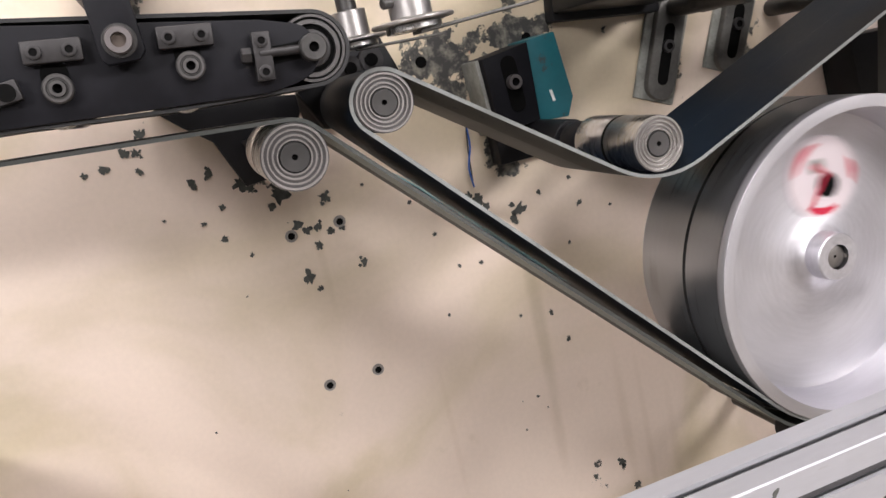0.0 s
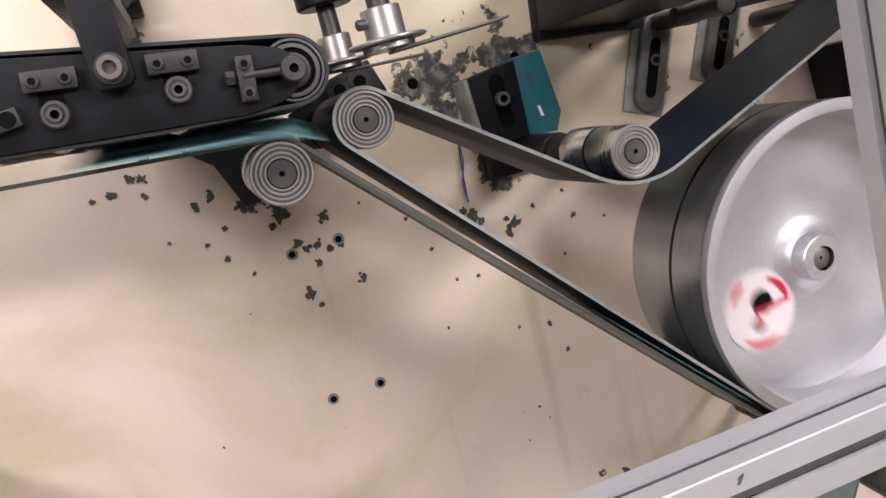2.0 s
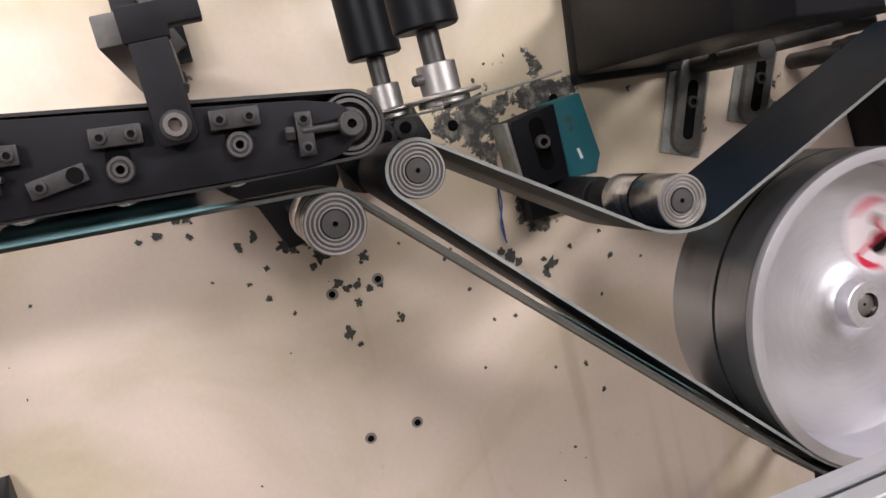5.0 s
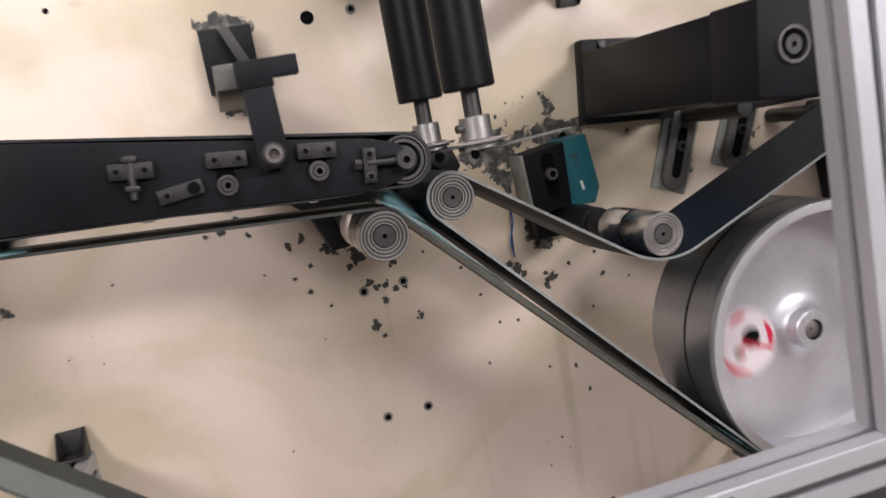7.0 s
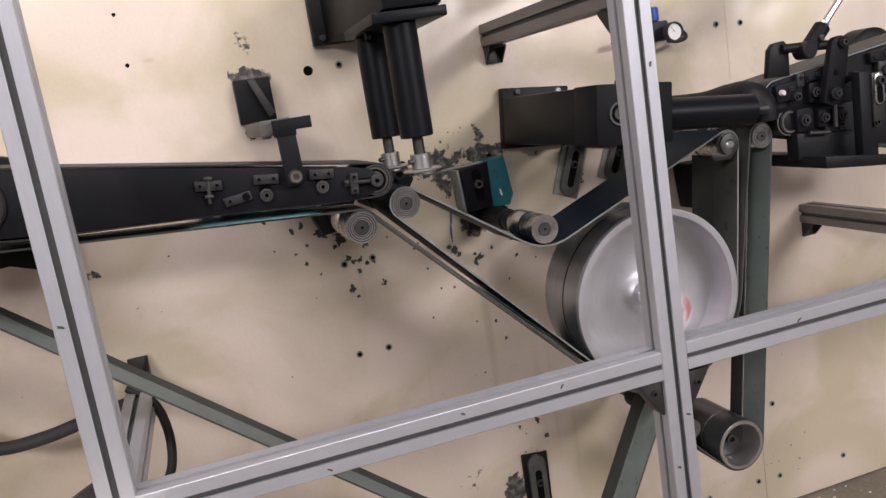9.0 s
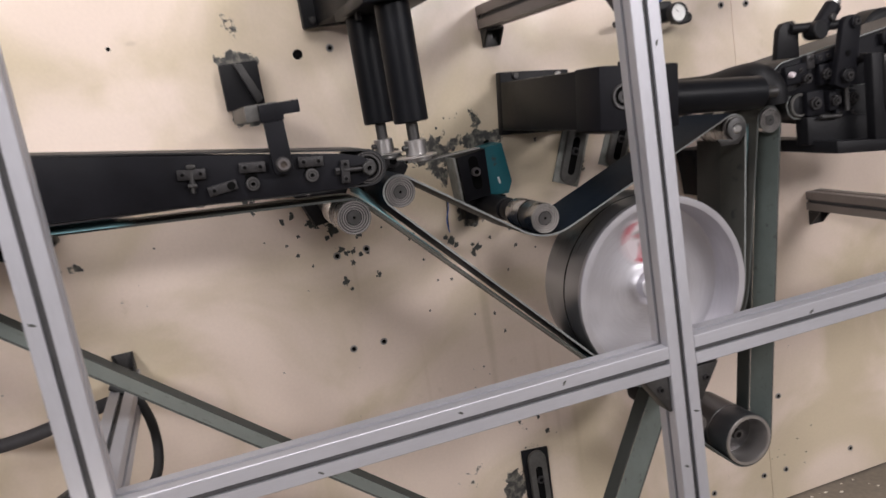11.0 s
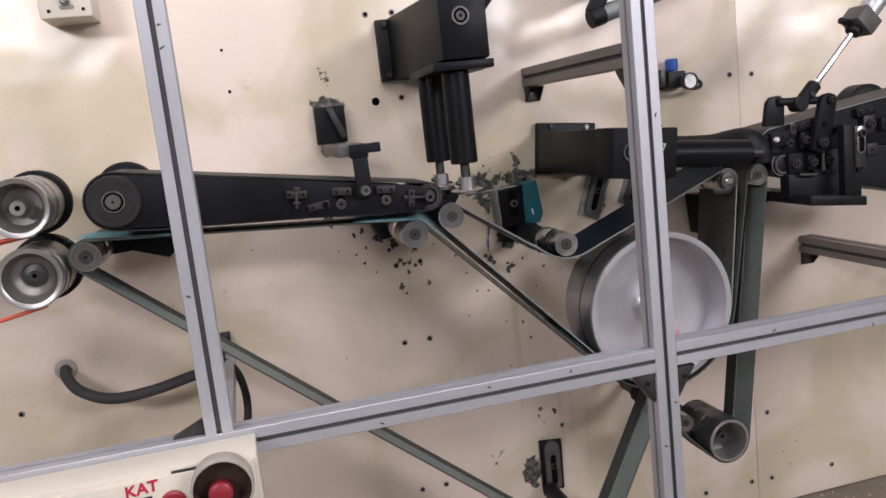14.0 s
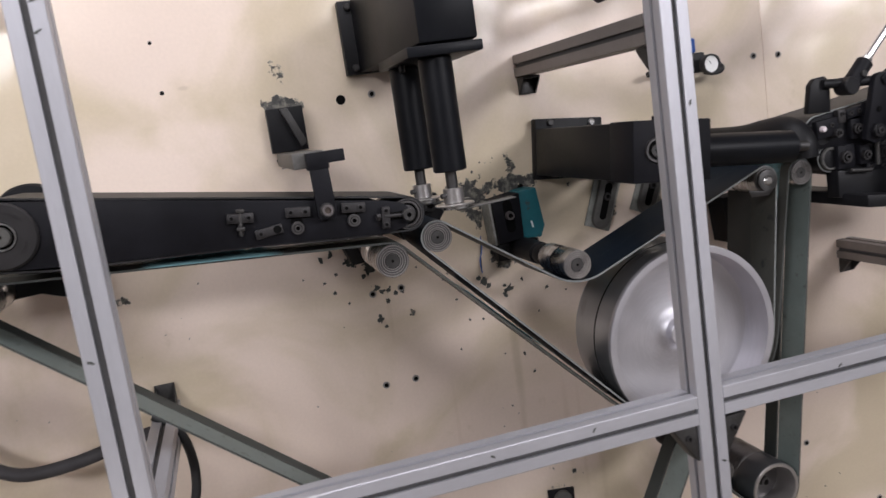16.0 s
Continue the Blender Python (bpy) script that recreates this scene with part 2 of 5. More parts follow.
def wear_layer(m, spots, runs):
    """Chipped primer in ragged patches and soft runs of oil over the paint of a panel."""
    n, l = m.node_tree.nodes, m.node_tree.links
    bsdf = n["Principled BSDF"]
    out = bsdf.inputs["Base Color"].links[0].from_socket
    co = n.new("ShaderNodeTexCoord")
    ragged = n.new("ShaderNodeTexNoise")
    ragged.inputs["Scale"].default_value, ragged.inputs["Detail"].default_value, ragged.inputs["Roughness"].default_value = 42, 9, 0.66
    shade = n.new("ShaderNodeTexNoise")
    shade.inputs["Scale"].default_value, shade.inputs["Detail"].default_value, shade.inputs["Roughness"].default_value = 60, 8, 0.7
    l.new(co.outputs["Object"], ragged.inputs["Vector"])
    l.new(co.outputs["Object"], shade.inputs["Vector"])

    def falloff(x, z, rx, rz, top):
        away = n.new("ShaderNodeVectorMath")
        away.operation = "MULTIPLY_ADD"
        away.inputs[1].default_value, away.inputs[2].default_value = (1 / rx, 0, 1 / rz), (-x / rx, 0, -z / rz)
        l.new(co.outputs["Object"], away.inputs[0])
        size = n.new("ShaderNodeVectorMath")
        size.operation = "LENGTH"
        l.new(away.outputs[0], size.inputs[0])
        ease = n.new("ShaderNodeMapRange")
        ease.interpolation_type = "SMOOTHSTEP"
        ease.inputs[1].default_value, ease.inputs[2].default_value, ease.inputs[3].default_value, ease.inputs[4].default_value = 0.25, 1.25, top, 0.0
        l.new(size.outputs["Value"], ease.inputs[0])
        return ease.outputs[0]

    def mixed(factor, colour, below, blend="MIX"):
        mx = n.new("ShaderNodeMix")
        mx.data_type, mx.blend_type = "RGBA", blend
        l.new(factor, mx.inputs[0])
        l.new(below, mx.inputs[6])
        if isinstance(colour, tuple):
            mx.inputs[7].default_value = (*colour, 1)
        else:
            l.new(colour, mx.inputs[7])
        return mx.outputs[2]

    for x, z, rx, rz, top, tint in runs:
        out = mixed(falloff(x, z, rx, rz, top), tint, out, "MULTIPLY")
    most = None
    for x, z, rx, rz, top in spots:
        f = falloff(x, z, rx, rz, top)
        if most is None:
            most = f
        else:
            mx = n.new("ShaderNodeMath")
            mx.operation = "MAXIMUM"
            l.new(most, mx.inputs[0])
            l.new(f, mx.inputs[1])
            most = mx.outputs[0]
    total = n.new("ShaderNodeMath")
    total.operation = "MULTIPLY_ADD"
    total.inputs[1].default_value = 0.34
    l.new(most, total.inputs[0])
    l.new(ragged.outputs[0], total.inputs[2])
    chip = n.new("ShaderNodeMapRange")
    chip.inputs[1].default_value, chip.inputs[2].default_value = 0.70, 0.725
    l.new(total.outputs[0], chip.inputs[0])
    ramp = n.new("ShaderNodeValToRGB")
    ramp.color_ramp.elements[0].position, ramp.color_ramp.elements[0].color = 0.47, (0.055, 0.054, 0.052, 1)
    ramp.color_ramp.elements[1].position, ramp.color_ramp.elements[1].color = 0.64, (0.27, 0.255, 0.215, 1)
    l.new(shade.outputs[0], ramp.inputs[0])
    out = mixed(chip.outputs[0], ramp.outputs[0], out)
    l.new(out, bsdf.inputs["Base Color"])
    old = bsdf.inputs["Roughness"].links[0].from_socket
    dull = n.new("ShaderNodeMath")
    dull.operation, dull.use_clamp = "MULTIPLY_ADD", True
    dull.inputs[1].default_value = 0.45
    l.new(chip.outputs[0], dull.inputs[0])
    l.new(old, dull.inputs[2])
    l.new(dull.outputs[0], bsdf.inputs["Roughness"])


wear_layer(CREAM, WORN_SPOTS, RUNS)


# ---- mesh helpers ----
def finish(bm, name, material, smooth=40):
    bmesh.ops.recalc_face_normals(bm, faces=bm.faces)
    me = bpy.data.meshes.new(name)
    for f in bm.faces:
        f.smooth = True
    for e in bm.edges:
        if len(e.link_faces) == 2 and e.calc_face_angle(0) > radians(smooth):
            e.smooth = False
    bm.to_mesh(me)
    bm.free()
    mats = material if isinstance(material, (list, tuple)) else [material]
    for m in mats:
        me.materials.append(m)
    return me


def part(name, bm, material, parent=None, label="", at=None):
    ob = new(name, finish(bm, name, material))
    if parent:
        ob.parent = parent
    if at is not None:
        ob.matrix_basis = at
    if label:
        ob["label"] = label
    return ob


def thing(name, label, category, at=None, group="", kind=""):
    ob = new(name)
    ob.empty_display_size = 0.02
    if at is not None:
        ob.matrix_basis = at
    return tagged(ob, label, category, group, kind)


def box(x0, x1, y0, y1, z0, z1, bevel=0.0015, bm=None):
    own = bmesh.new()
    bmesh.ops.create_cube(own, size=1, matrix=Matrix.LocRotScale(((x0 + x1) / 2, (y0 + y1) / 2, (z0 + z1) / 2), None, (abs(x1 - x0), abs(y1 - y0), abs(z1 - z0))))
    if bevel:
        bmesh.ops.bevel(own, geom=list(own.edges), offset=min(bevel, 0.45 * min(abs(x1 - x0), abs(y1 - y0), abs(z1 - z0))), segments=2, affect="EDGES", profile=0.5)
    return joined(bm, own)


def joined(bm, own):
    if bm is None:
        return own
    me = bpy.data.meshes.new("tmp")
    own.to_mesh(me)
    own.free()
    bm.from_mesh(me)
    bpy.data.meshes.remove(me)
    return bm


def lathe(profile, x=0.0, z=0.0, segs=48, bm=None, mats=None, y=0.0):
    """A body of revolution about the y axis: profile is (radius, y) from front to back; radius 0 closes an end."""
    own = bmesh.new()
    rings = []
    for r, py in profile:
        if r <= 1e-6:
            rings.append([own.verts.new((x, y + py, z))])
        else:
            rings.append([own.verts.new((x + r * math.cos(2 * math.pi * i / segs), y + py, z + r * math.sin(2 * math.pi * i / segs))) for i in range(segs)])
    for k in range(len(rings) - 1):
        a, b = rings[k], rings[k + 1]
        for i in range(segs):
            j = (i + 1) % segs
            if len(a) == 1 and len(b) == 1:
                continue
            if len(a) == 1:
                f = own.faces.new((a[0], b[i], b[j]))
            elif len(b) == 1:
                f = own.faces.new((a[i], b[0], a[j]))
            else:
                f = own.faces.new((a[i], b[i], b[j], a[j]))
            if mats:
                f.material_index = mats[k]
    return joined(bm, own)


def rod(p, q, r, segs=24, bm=None, chamfer=0.0008):
    """A round bar from p to q."""
    p, q = Vector(p), Vector(q)
    length = (q - p).length
    c = min(chamfer, r * 0.3)
    own = lathe([(0, 0), (r - c, 0), (r, c), (r, length - c), (r - c, length), (0, length)], segs=segs)
    turn = Vector((0, 1, 0)).rotation_difference((q - p).normalized()).to_matrix().to_4x4()
    bmesh.ops.transform(own, matrix=Matrix.Translation(p) @ turn, verts=own.verts)
    return joined(bm, own)


def prism(poly, y0, y1, bevel=0.0015, bm=None):
    """An outline in x and z, thick from y0 to y1."""
    own = bmesh.new()
    f = own.faces.new([own.verts.new((x, y0, z)) for x, z in poly])
    got = bmesh.ops.extrude_face_region(own, geom=[f])
    bmesh.ops.translate(own, verts=[v for v in got["geom"] if isinstance(v, bmesh.types.BMVert)], vec=(0, y1 - y0, 0))
    if bevel:
        bmesh.ops.recalc_face_normals(own, faces=own.faces)
        es = [e for e in own.edges if len(e.link_faces) == 2 and e.calc_face_angle(0) > 0.6]
        bmesh.ops.bevel(own, geom=es, offset=bevel, segments=2, affect="EDGES", profile=0.5)
    return joined(bm, own)


def arc(cx, cz, r, a0, a1, n=10):
    return [(cx + r * math.cos(radians(a0 + (a1 - a0) * i / n)), cz + r * math.sin(radians(a0 + (a1 - a0) * i / n))) for i in range(n + 1)]


def slot(cx, cz, half, r, turn=0.0, n=8):
    """A rounded slot outline, long along z before it is turned."""
    pts = arc(0, half, r, 0, 180, n) + arc(0, -half, r, 180, 360, n)
    c, s = math.cos(radians(turn)), math.sin(radians(turn))
    return [(cx + x * c - z * s, cz + x * s + z * c) for x, z in pts]


def tube(points, r, segs=14, bm=None):
    """A bent round bar or hose through the points, smoothed."""
    pts = [Vector(p) for p in points]
    fine = []
    for i in range(len(pts) - 1):
        p0, p1, p2, p3 = pts[max(i - 1, 0)], pts[i], pts[i + 1], pts[min(i + 2, len(pts) - 1)]
        for k in range(8):
            t = k / 8
            fine.append(0.5 * ((2 * p1) + (p2 - p0) * t + (2 * p0 - 5 * p1 + 4 * p2 - p3) * t * t + (3 * p1 - p0 - 3 * p2 + p3) * t ** 3))
    fine.append(pts[-1])
    own = bmesh.new()
    rings, up = [], Vector((0.12, 0.31, 0.94)).normalized()
    for i, p in enumerate(fine):
        d = (fine[min(i + 1, len(fine) - 1)] - fine[max(i - 1, 0)]).normalized()
        a = d.cross(up).normalized()
        up = a.cross(d).normalized()
        rings.append([own.verts.new(p + r * (a * math.cos(2 * math.pi * k / segs) + up * math.sin(2 * math.pi * k / segs))) for k in range(segs)])
    for a, b in zip(rings, rings[1:]):
        for k in range(segs):
            own.faces.new((a[k], a[(k + 1) % segs], b[(k + 1) % segs], b[k]))
    own.faces.new(rings[0])
    own.faces.new(rings[-1])
    return joined(bm, own)


def blob(bm, x, z, size, y, rng, n=13, stretch=1.0):
    """An irregular thin flake on the plate."""
    turn = rng.uniform(0, math.pi)
    rad = [size * rng.uniform(0.45, 1.15) for _ in range(n)]
    front, back = [], []
    for i in range(n):
        a = 2 * math.pi * i / n
        px, pz = rad[i] * math.cos(a) * stretch, rad[i] * math.sin(a) / stretch
        px, pz = px * math.cos(turn) - pz * math.sin(turn), px * math.sin(turn) + pz * math.cos(turn)
        front.append(bm.verts.new((x + px, y, z + pz)))
        back.append(bm.verts.new((x + px * 1.03, 0.0002, z + pz * 1.03)))
    bm.faces.new(front)
    for i in range(n):
        bm.faces.new((front[i], back[i], back[(i + 1) % n], front[(i + 1) % n]))


def profile_bar(length, h=0.0215):
    """T-slotted square bar along z from 0 to length."""
    side = [(-h + 0.001, h), (-0.0041, h), (-0.0041, h - 0.003), (-0.009, h - 0.0045), (-0.009, h - 0.0075), (-0.005, h - 0.0125), (0.005, h - 0.0125), (0.009, h - 0.0075), (0.009, h - 0.0045), (0.0041, h - 0.003), (0.0041, h), (h - 0.001, h)]
    pts = []
    for k in range(4):
        c, s = [(1, 0), (0, -1), (-1, 0), (0, 1)][k]
        pts += [(x * c - y * s, x * s + y * c) for x, y in side]
    own = bmesh.new()
    lo = [own.verts.new((x, y, 0)) for x, y in pts]
    hi = [own.verts.new((x, y, length)) for x, y in pts]
    own.faces.new(lo)
    own.faces.new(hi)
    n = len(pts)
    for i in range(n):
        own.faces.new((lo[i], lo[(i + 1) % n], hi[(i + 1) % n], hi[i]))
    return own


def socket_screw(parent, x, y, z, r=0.006, h=0.006, name="screw"):
    """A socket-head screw that stands proud of the face at y, towards -y."""
    bm = lathe([(0, -h * 0.6), (r * 0.52, -h * 0.6), (r * 0.54, -h), (r * 0.92, -h), (r, -h * 0.85), (r, 0)], segs=20, mats=[1, 1, 0, 0, 0])
    return part(name, bm, [BLOCK, SOCKET], parent, at=Matrix.Translation((x, y, z)))


# ---- paths of the belts ----
def tangent(c1, c2):
    """Where a belt leaves circle c1 and meets c2; a circle is x, z, radius, turn (+1 anticlockwise)."""
    x1, z1, r1, d1 = c1
    x2, z2, r2, d2 = c2
    dx, dz = x2 - x1, z2 - z1
    dist = math.hypot(dx, dz)
    base = math.atan2(dz, dx)
    # signed radii: the belt keeps each centre on its left for +1
    k = (d1 * r1 - d2 * r2) / dist
    ang = base - math.acos(max(-1, min(1, k)))
    nx, nz = math.cos(ang), math.sin(ang)
    return (x1 + nx * r1 * d1, z1 + nz * r1 * d1), (x2 + nx * r2 * d2, z2 + nz * r2 * d2)


def belt_path(circles, closed=True, step=7.0):
    n = len(circles)
    pts = []
    links = [tangent(circles[i], circles[(i + 1) % n]) for i in range(n if closed else n - 1)]
    for i in range(n):
        x, z, r, d = circles[i]
        if not closed and i in (0, n - 1):
            pts.append(links[0][0] if i == 0 else links[-1][1])
            continue
        p_in, p_out = links[i - 1][1], links[i][0]
        a0, a1 = math.atan2(p_in[1] - z, p_in[0] - x), math.atan2(p_out[1] - z, p_out[0] - x)
        sweep = (a1 - a0) * d % (2 * math.pi)
        if sweep > 1.9 * math.pi:
            sweep = 0
        m = max(1, int(math.degrees(sweep) / step))
        pts += [(x + r * math.cos(a0 + d * sweep * k / m), z + r * math.sin(a0 + d * sweep * k / m)) for k in range(m + 1)]
    return pts


def ribbon(path, y0, y1, thick, closed=True, edge_mat=True):
    """A flat belt that follows the path in x and z; its two faces and its edges are separate materials 0, 1 and 2."""
    own = bmesh.new()
    n = len(path)
    rows = []
    for i in range(n):
        a, b = Vector(path[(i - 1) % n] if closed or i else path[0]), Vector(path[(i + 1) % n] if closed or i < n - 1 else path[-1])
        d = (b - a).normalized()
        nx, nz = -d.y, d.x
        x, z = path[i]
        rows.append([own.verts.new((x + nx * t, y, z + nz * t)) for t, y in ((thick / 2, y0), (thick / 2, y1), (-thick / 2, y1), (-thick / 2, y0))])
    for i in range(n if closed else n - 1):
        a, b = rows[i], rows[(i + 1) % n]
        for k in range(4):
            f = own.faces.new((a[k], a[(k + 1) % 4], b[(k + 1) % 4], b[k]))
            f.material_index = (0, 2, 1, 2)[k]
    return own


# ---- structure ----
def structure(ob, label="", category=""):
    return tagged(ob, label, category, kind="structure")


PLATES = [(-2.4, -0.9405), (-0.9395, 1.0325), (1.0335, 2.6)]
for i, (x0, x1) in enumerate(PLATES):
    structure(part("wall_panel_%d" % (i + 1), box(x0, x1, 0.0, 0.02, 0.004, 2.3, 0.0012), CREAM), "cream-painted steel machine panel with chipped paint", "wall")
structure(part("wall_backing", box(-2.4, 2.6, 0.021, 0.10, 0.0, 2.3, 0), HALL), "steel backing behind the machine panels", "wall")
structure(part("floor", box(-6, 6, -7, 3, -0.2, 0.0, 0), CONCRETE), "stained grey-brown concrete floor", "floor")
# Ceiling and outer walls are unseen, added for bounce light and reflections.
structure(part("ceiling", box(-6, 6, -7, 3, 3.2, 3.3, 0), HALL), "plain unseen hall ceiling, added to bounce light", "ceiling")
for nm, a in (("wall_south", (-6, 6, -7.2, -7, 0, 3.2)), ("wall_north", (-6, 6, 3, 3.2, 0, 3.2)), ("wall_west", (-6.2, -6, -7.2, 3.2, 0, 3.2)), ("wall_east", (6, 6.2, -7.2, 3.2, 0, 3.2))):
    structure(part(nm, box(*a, 0), HALL), "plain unseen hall wall, added to bounce light", "wall")
for eye_, target_, sx_, sy_, watts_ in LAMPS:
    fx = thing("tube_fixture", "long fluorescent tube fixture hung under the ceiling", "ceiling light", pose(eye_[0], eye_[1], 2.9), "fluorescent fixtures")
    part("housing", box(-0.62, 0.62, -0.09, 0.09, 0.0, 0.3, 0.004), WHITE_PAINT, fx)
    part("tube", rod((-0.6, 0, -0.03), (0.6, 0, -0.03), 0.013), TUBE, fx, "glowing white tube")

# chips in the paint, in clusters as they lie on the panels
rng = random.Random(7)
chips = bmesh.new()
SPOTS_A = [(0.101, 0.880, 0.0128), (0.150, 0.863, 0.0067), (0.112, 0.840, 0.0067), (0.121, 0.831, 0.0060), (0.134, 0.833, 0.0053), (0.148, 0.825, 0.0053), (0.162, 0.825, 0.0045), (0.131, 0.812, 0.0053), (0.110, 0.778, 0.0083), (0.177, 0.778, 0.0060), (0.119, 0.761, 0.0037), (0.012, 0.915, 0.0060), (0.064, 0.903, 0.0097), (0.072, 0.895, 0.0060), (0.033, 0.921, 0.0067), (-0.025, 0.980, 0.0060), (-0.046, 0.963, 0.0060), (-0.034, 0.961, 0.0053), (-0.070, 0.952, 0.0060), (-0.090, 0.950, 0.0037), (-0.035, 0.941, 0.0045), (0.037, 0.882, 0.0045), (0.030, 0.847, 0.0045), (0.054, 0.821, 0.0030), (0.013, 0.869, 0.0030), (-0.026, 0.883, 0.0023), (0.291, 0.739, 0.0030), (0.319, 0.735, 0.0030), (0.269, 0.786, 0.0030), (0.264, 0.682, 0.0023), (0.356, 0.652, 0.0023)]
SPOTS_B = [(0.398, 0.643, 0.0045), (0.415, 0.601, 0.0037), (0.465, 0.774, 0.0045), (0.508, 0.760, 0.0023), (0.413, 0.801, 0.0037), (0.442, 0.727, 0.0023), (0.382, 0.787, 0.0097), (0.374, 0.777, 0.0067), (0.331, 0.812, 0.0090), (0.340, 0.801, 0.0060), (0.321, 0.820, 0.0053), (0.357, 0.538, 0.0023), (0.459, 0.402, 0.0060), (-0.216, 0.914, 0.0023), (0.196, 0.867, 0.0023), (0.247, 0.832, 0.0030), (0.257, 0.842, 0.0023), (0.457, 0.809, 0.0030)]
for x, z, size in SPOTS_A + SPOTS_B + [(0.416, 0.396, 0.004), (0.459, 0.396, 0.005), (0.476, 0.359, 0.006)]:
    blob(chips, x, z, size, -0.0012, rng, 17, rng.uniform(0.85, 1.25))
    if size > 0.005:
        for _ in range(2):
            blob(chips, x + rng.uniform(-1, 1) * size, z + rng.uniform(-1, 1) * size, size * 0.45, -0.0010, rng, 11)
for cx, cz, sx, sz, count, size in ((-0.3, 0.8, 0.3, 0.15, 10, 0.0014), (0.3, 0.5, 0.3, 0.15, 8, 0.0014), (1.1, 0.14, 0.12, 0.05, 8, 0.002), (0.40, 1.05, 0.03, 0.03, 7, 0.004)):
    for k in range(count):
        blob(chips, rng.gauss(cx, sx * 0.6), rng.gauss(cz, sz * 0.6), size * rng.uniform(0.35, 1.25), -0.0010, rng, stretch=rng.uniform(0.75, 1.5))
tagged(part("paint_chips", chips, CHIP), "dark bare spots where cream paint chipped off", "paint chips", kind="stuff")

# crumbs and dust where the floor meets the panel
rc_rng = random.Random(31)
crumbs = bmesh.new()
for k in range(45):
    cx, cy, cr = rc_rng.uniform(0.55, 1.9), -abs(rc_rng.gauss(0.0, 0.045)) - 0.006, rc_rng.uniform(0.0015, 0.0055) * rc_rng.random() ** 0.5
    bmesh.ops.create_icosphere(crumbs, subdivisions=1, radius=cr, matrix=Matrix.Translation((cx, cy, cr * 0.4)) @ Matrix.Diagonal((rc_rng.uniform(0.8, 2.2), rc_rng.uniform(0.7, 1.4), 0.6, 1)))
tagged(part("floor_crumbs", crumbs, CREAM_BOX), "pale crumbs of dust and plaster along the floor edge", "debris", kind="stuff")

# tapped holes and screws in the panels
hole_bm = lathe([(0, -0.0004), (0.0042, -0.0004), (0.0044, -0.0012), (0.0064, -0.0012), (0.0072, 0.0008)], segs=20, mats=[0, 1, 1, 1])
hole_first = None
HOLES = [(0.10, 0.643), (0.161, 0.643), (0.161, 1.212), (0.101, 1.40), (0.161, 1.40), (0.10, 0.27), (0.16, 0.27), (1.007, 1.184), (1.07, 1.18), (1.01, 1.38), (1.072, 1.378), (1.07, 0.272), (1.27, 0.077), (1.075, 0.08), (1.012, 0.083), (0.87, 0.082), (0.102, 0.83), (0.16, 0.832), (-0.74, 0.635), (1.135, 1.0), (0.98, 1.03)]
for x, z in HOLES:
    if hole_first is None:
        hole_first = tagged(part("panel_screw", hole_bm, [BORE, GREY_RING], at=Matrix.Translation((x, -0.0012, z))), "small recessed socket screw in the cream panel", "screw", "panel screws")
    else:
        o = tagged(new("panel_screw", hole_first.data), "small recessed socket screw in the cream panel", "screw", "panel screws")
        o.matrix_basis = Matrix.Translation((x, -0.0012, z))
for x, z, r in ((0.101, 1.209, 0.0085), (-0.213, 1.262, 0.0032), (-0.217, 1.35, 0.0028), (0.299, 0.988, 0.0062), (0.436, 0.989, 0.0055)):
    tagged(part("panel_hole", lathe([(0, -0.0006), (r, -0.0006), (r + 0.0006, 0.0003)], segs=24, x=x, z=z, y=-0.0004), BORE), "small dark drilled hole in the cream panel", "hole", "drilled holes")

# ---- guard frame of slotted aluminium bars ----
PX, QX, FY, BZ = 0.475, -0.306, -0.5305, 0.684


# Darker, browner copy of the aluminium: shade on the stand-offs, put in colour.
SHADED_BAR = mat("shaded_aluminium", (0.26, 0.235, 0.225), 0.45, 0.5, 0.15, 20, 240, 0.06)


def guard_bar(name, m, length, label, skin=PROFILE):
    ob = thing(name, label, "profile bar", m, "guard frame bars")
    part("extrusion", profile_bar(length), skin, ob)
    for a in range(4):
        # Dark strips added inside the slots to stand for their depth shade.
        strip = part("slot_shade_strip", box(-0.0040, 0.0040, 0.0105, 0.0160, 0.002, length - 0.002, 0), SLOT_SHADE, ob, "dark strip added for the shade in the slot")
        strip.matrix_basis = pose(0, 0, 0, 0, 0, 90 * a)
    return ob


guard_bar("guard_post", pose(PX, FY, 0), 2.1, "upright slotted aluminium profile post of the guard frame")
guard_bar("guard_post", pose(QX, FY, BZ + 0.0218), 1.4, "upright slotted aluminium post standing on the rail")
guard_bar("guard_rail", pose(-2.2, FY, BZ, 0, 90, 0), 2.2 + PX - 0.0218, "level slotted aluminium rail with scuffed edges")
guard_bar("guard_rail", pose(PX + 0.0218, FY, BZ + 0.006, 0, 90, 0), 1.5, "level slotted aluminium rail beside the upright post")
guard_bar("standoff_bar", pose(PX, -0.0005, 1.228, 90, 0, 0), 0.506, "slotted aluminium bar coloured as shaded, tying the post to the panel", SHADED_BAR)
guard_bar("standoff_bar", pose(1.212, -0.0005, 0.722, 90, 0, 0), 0.506, "slotted aluminium bar coloured as shaded, reaching out from the panel", SHADED_BAR)
guard_bar("standoff_bar", pose(-0.309, -0.0005, BZ, 90, 0, 0), 0.506, "slotted aluminium bar tying the rail to the panel")
guard_bar("guard_post", pose(-2.15, FY, 0), BZ - 0.0228, "short slotted aluminium leg under the rail")
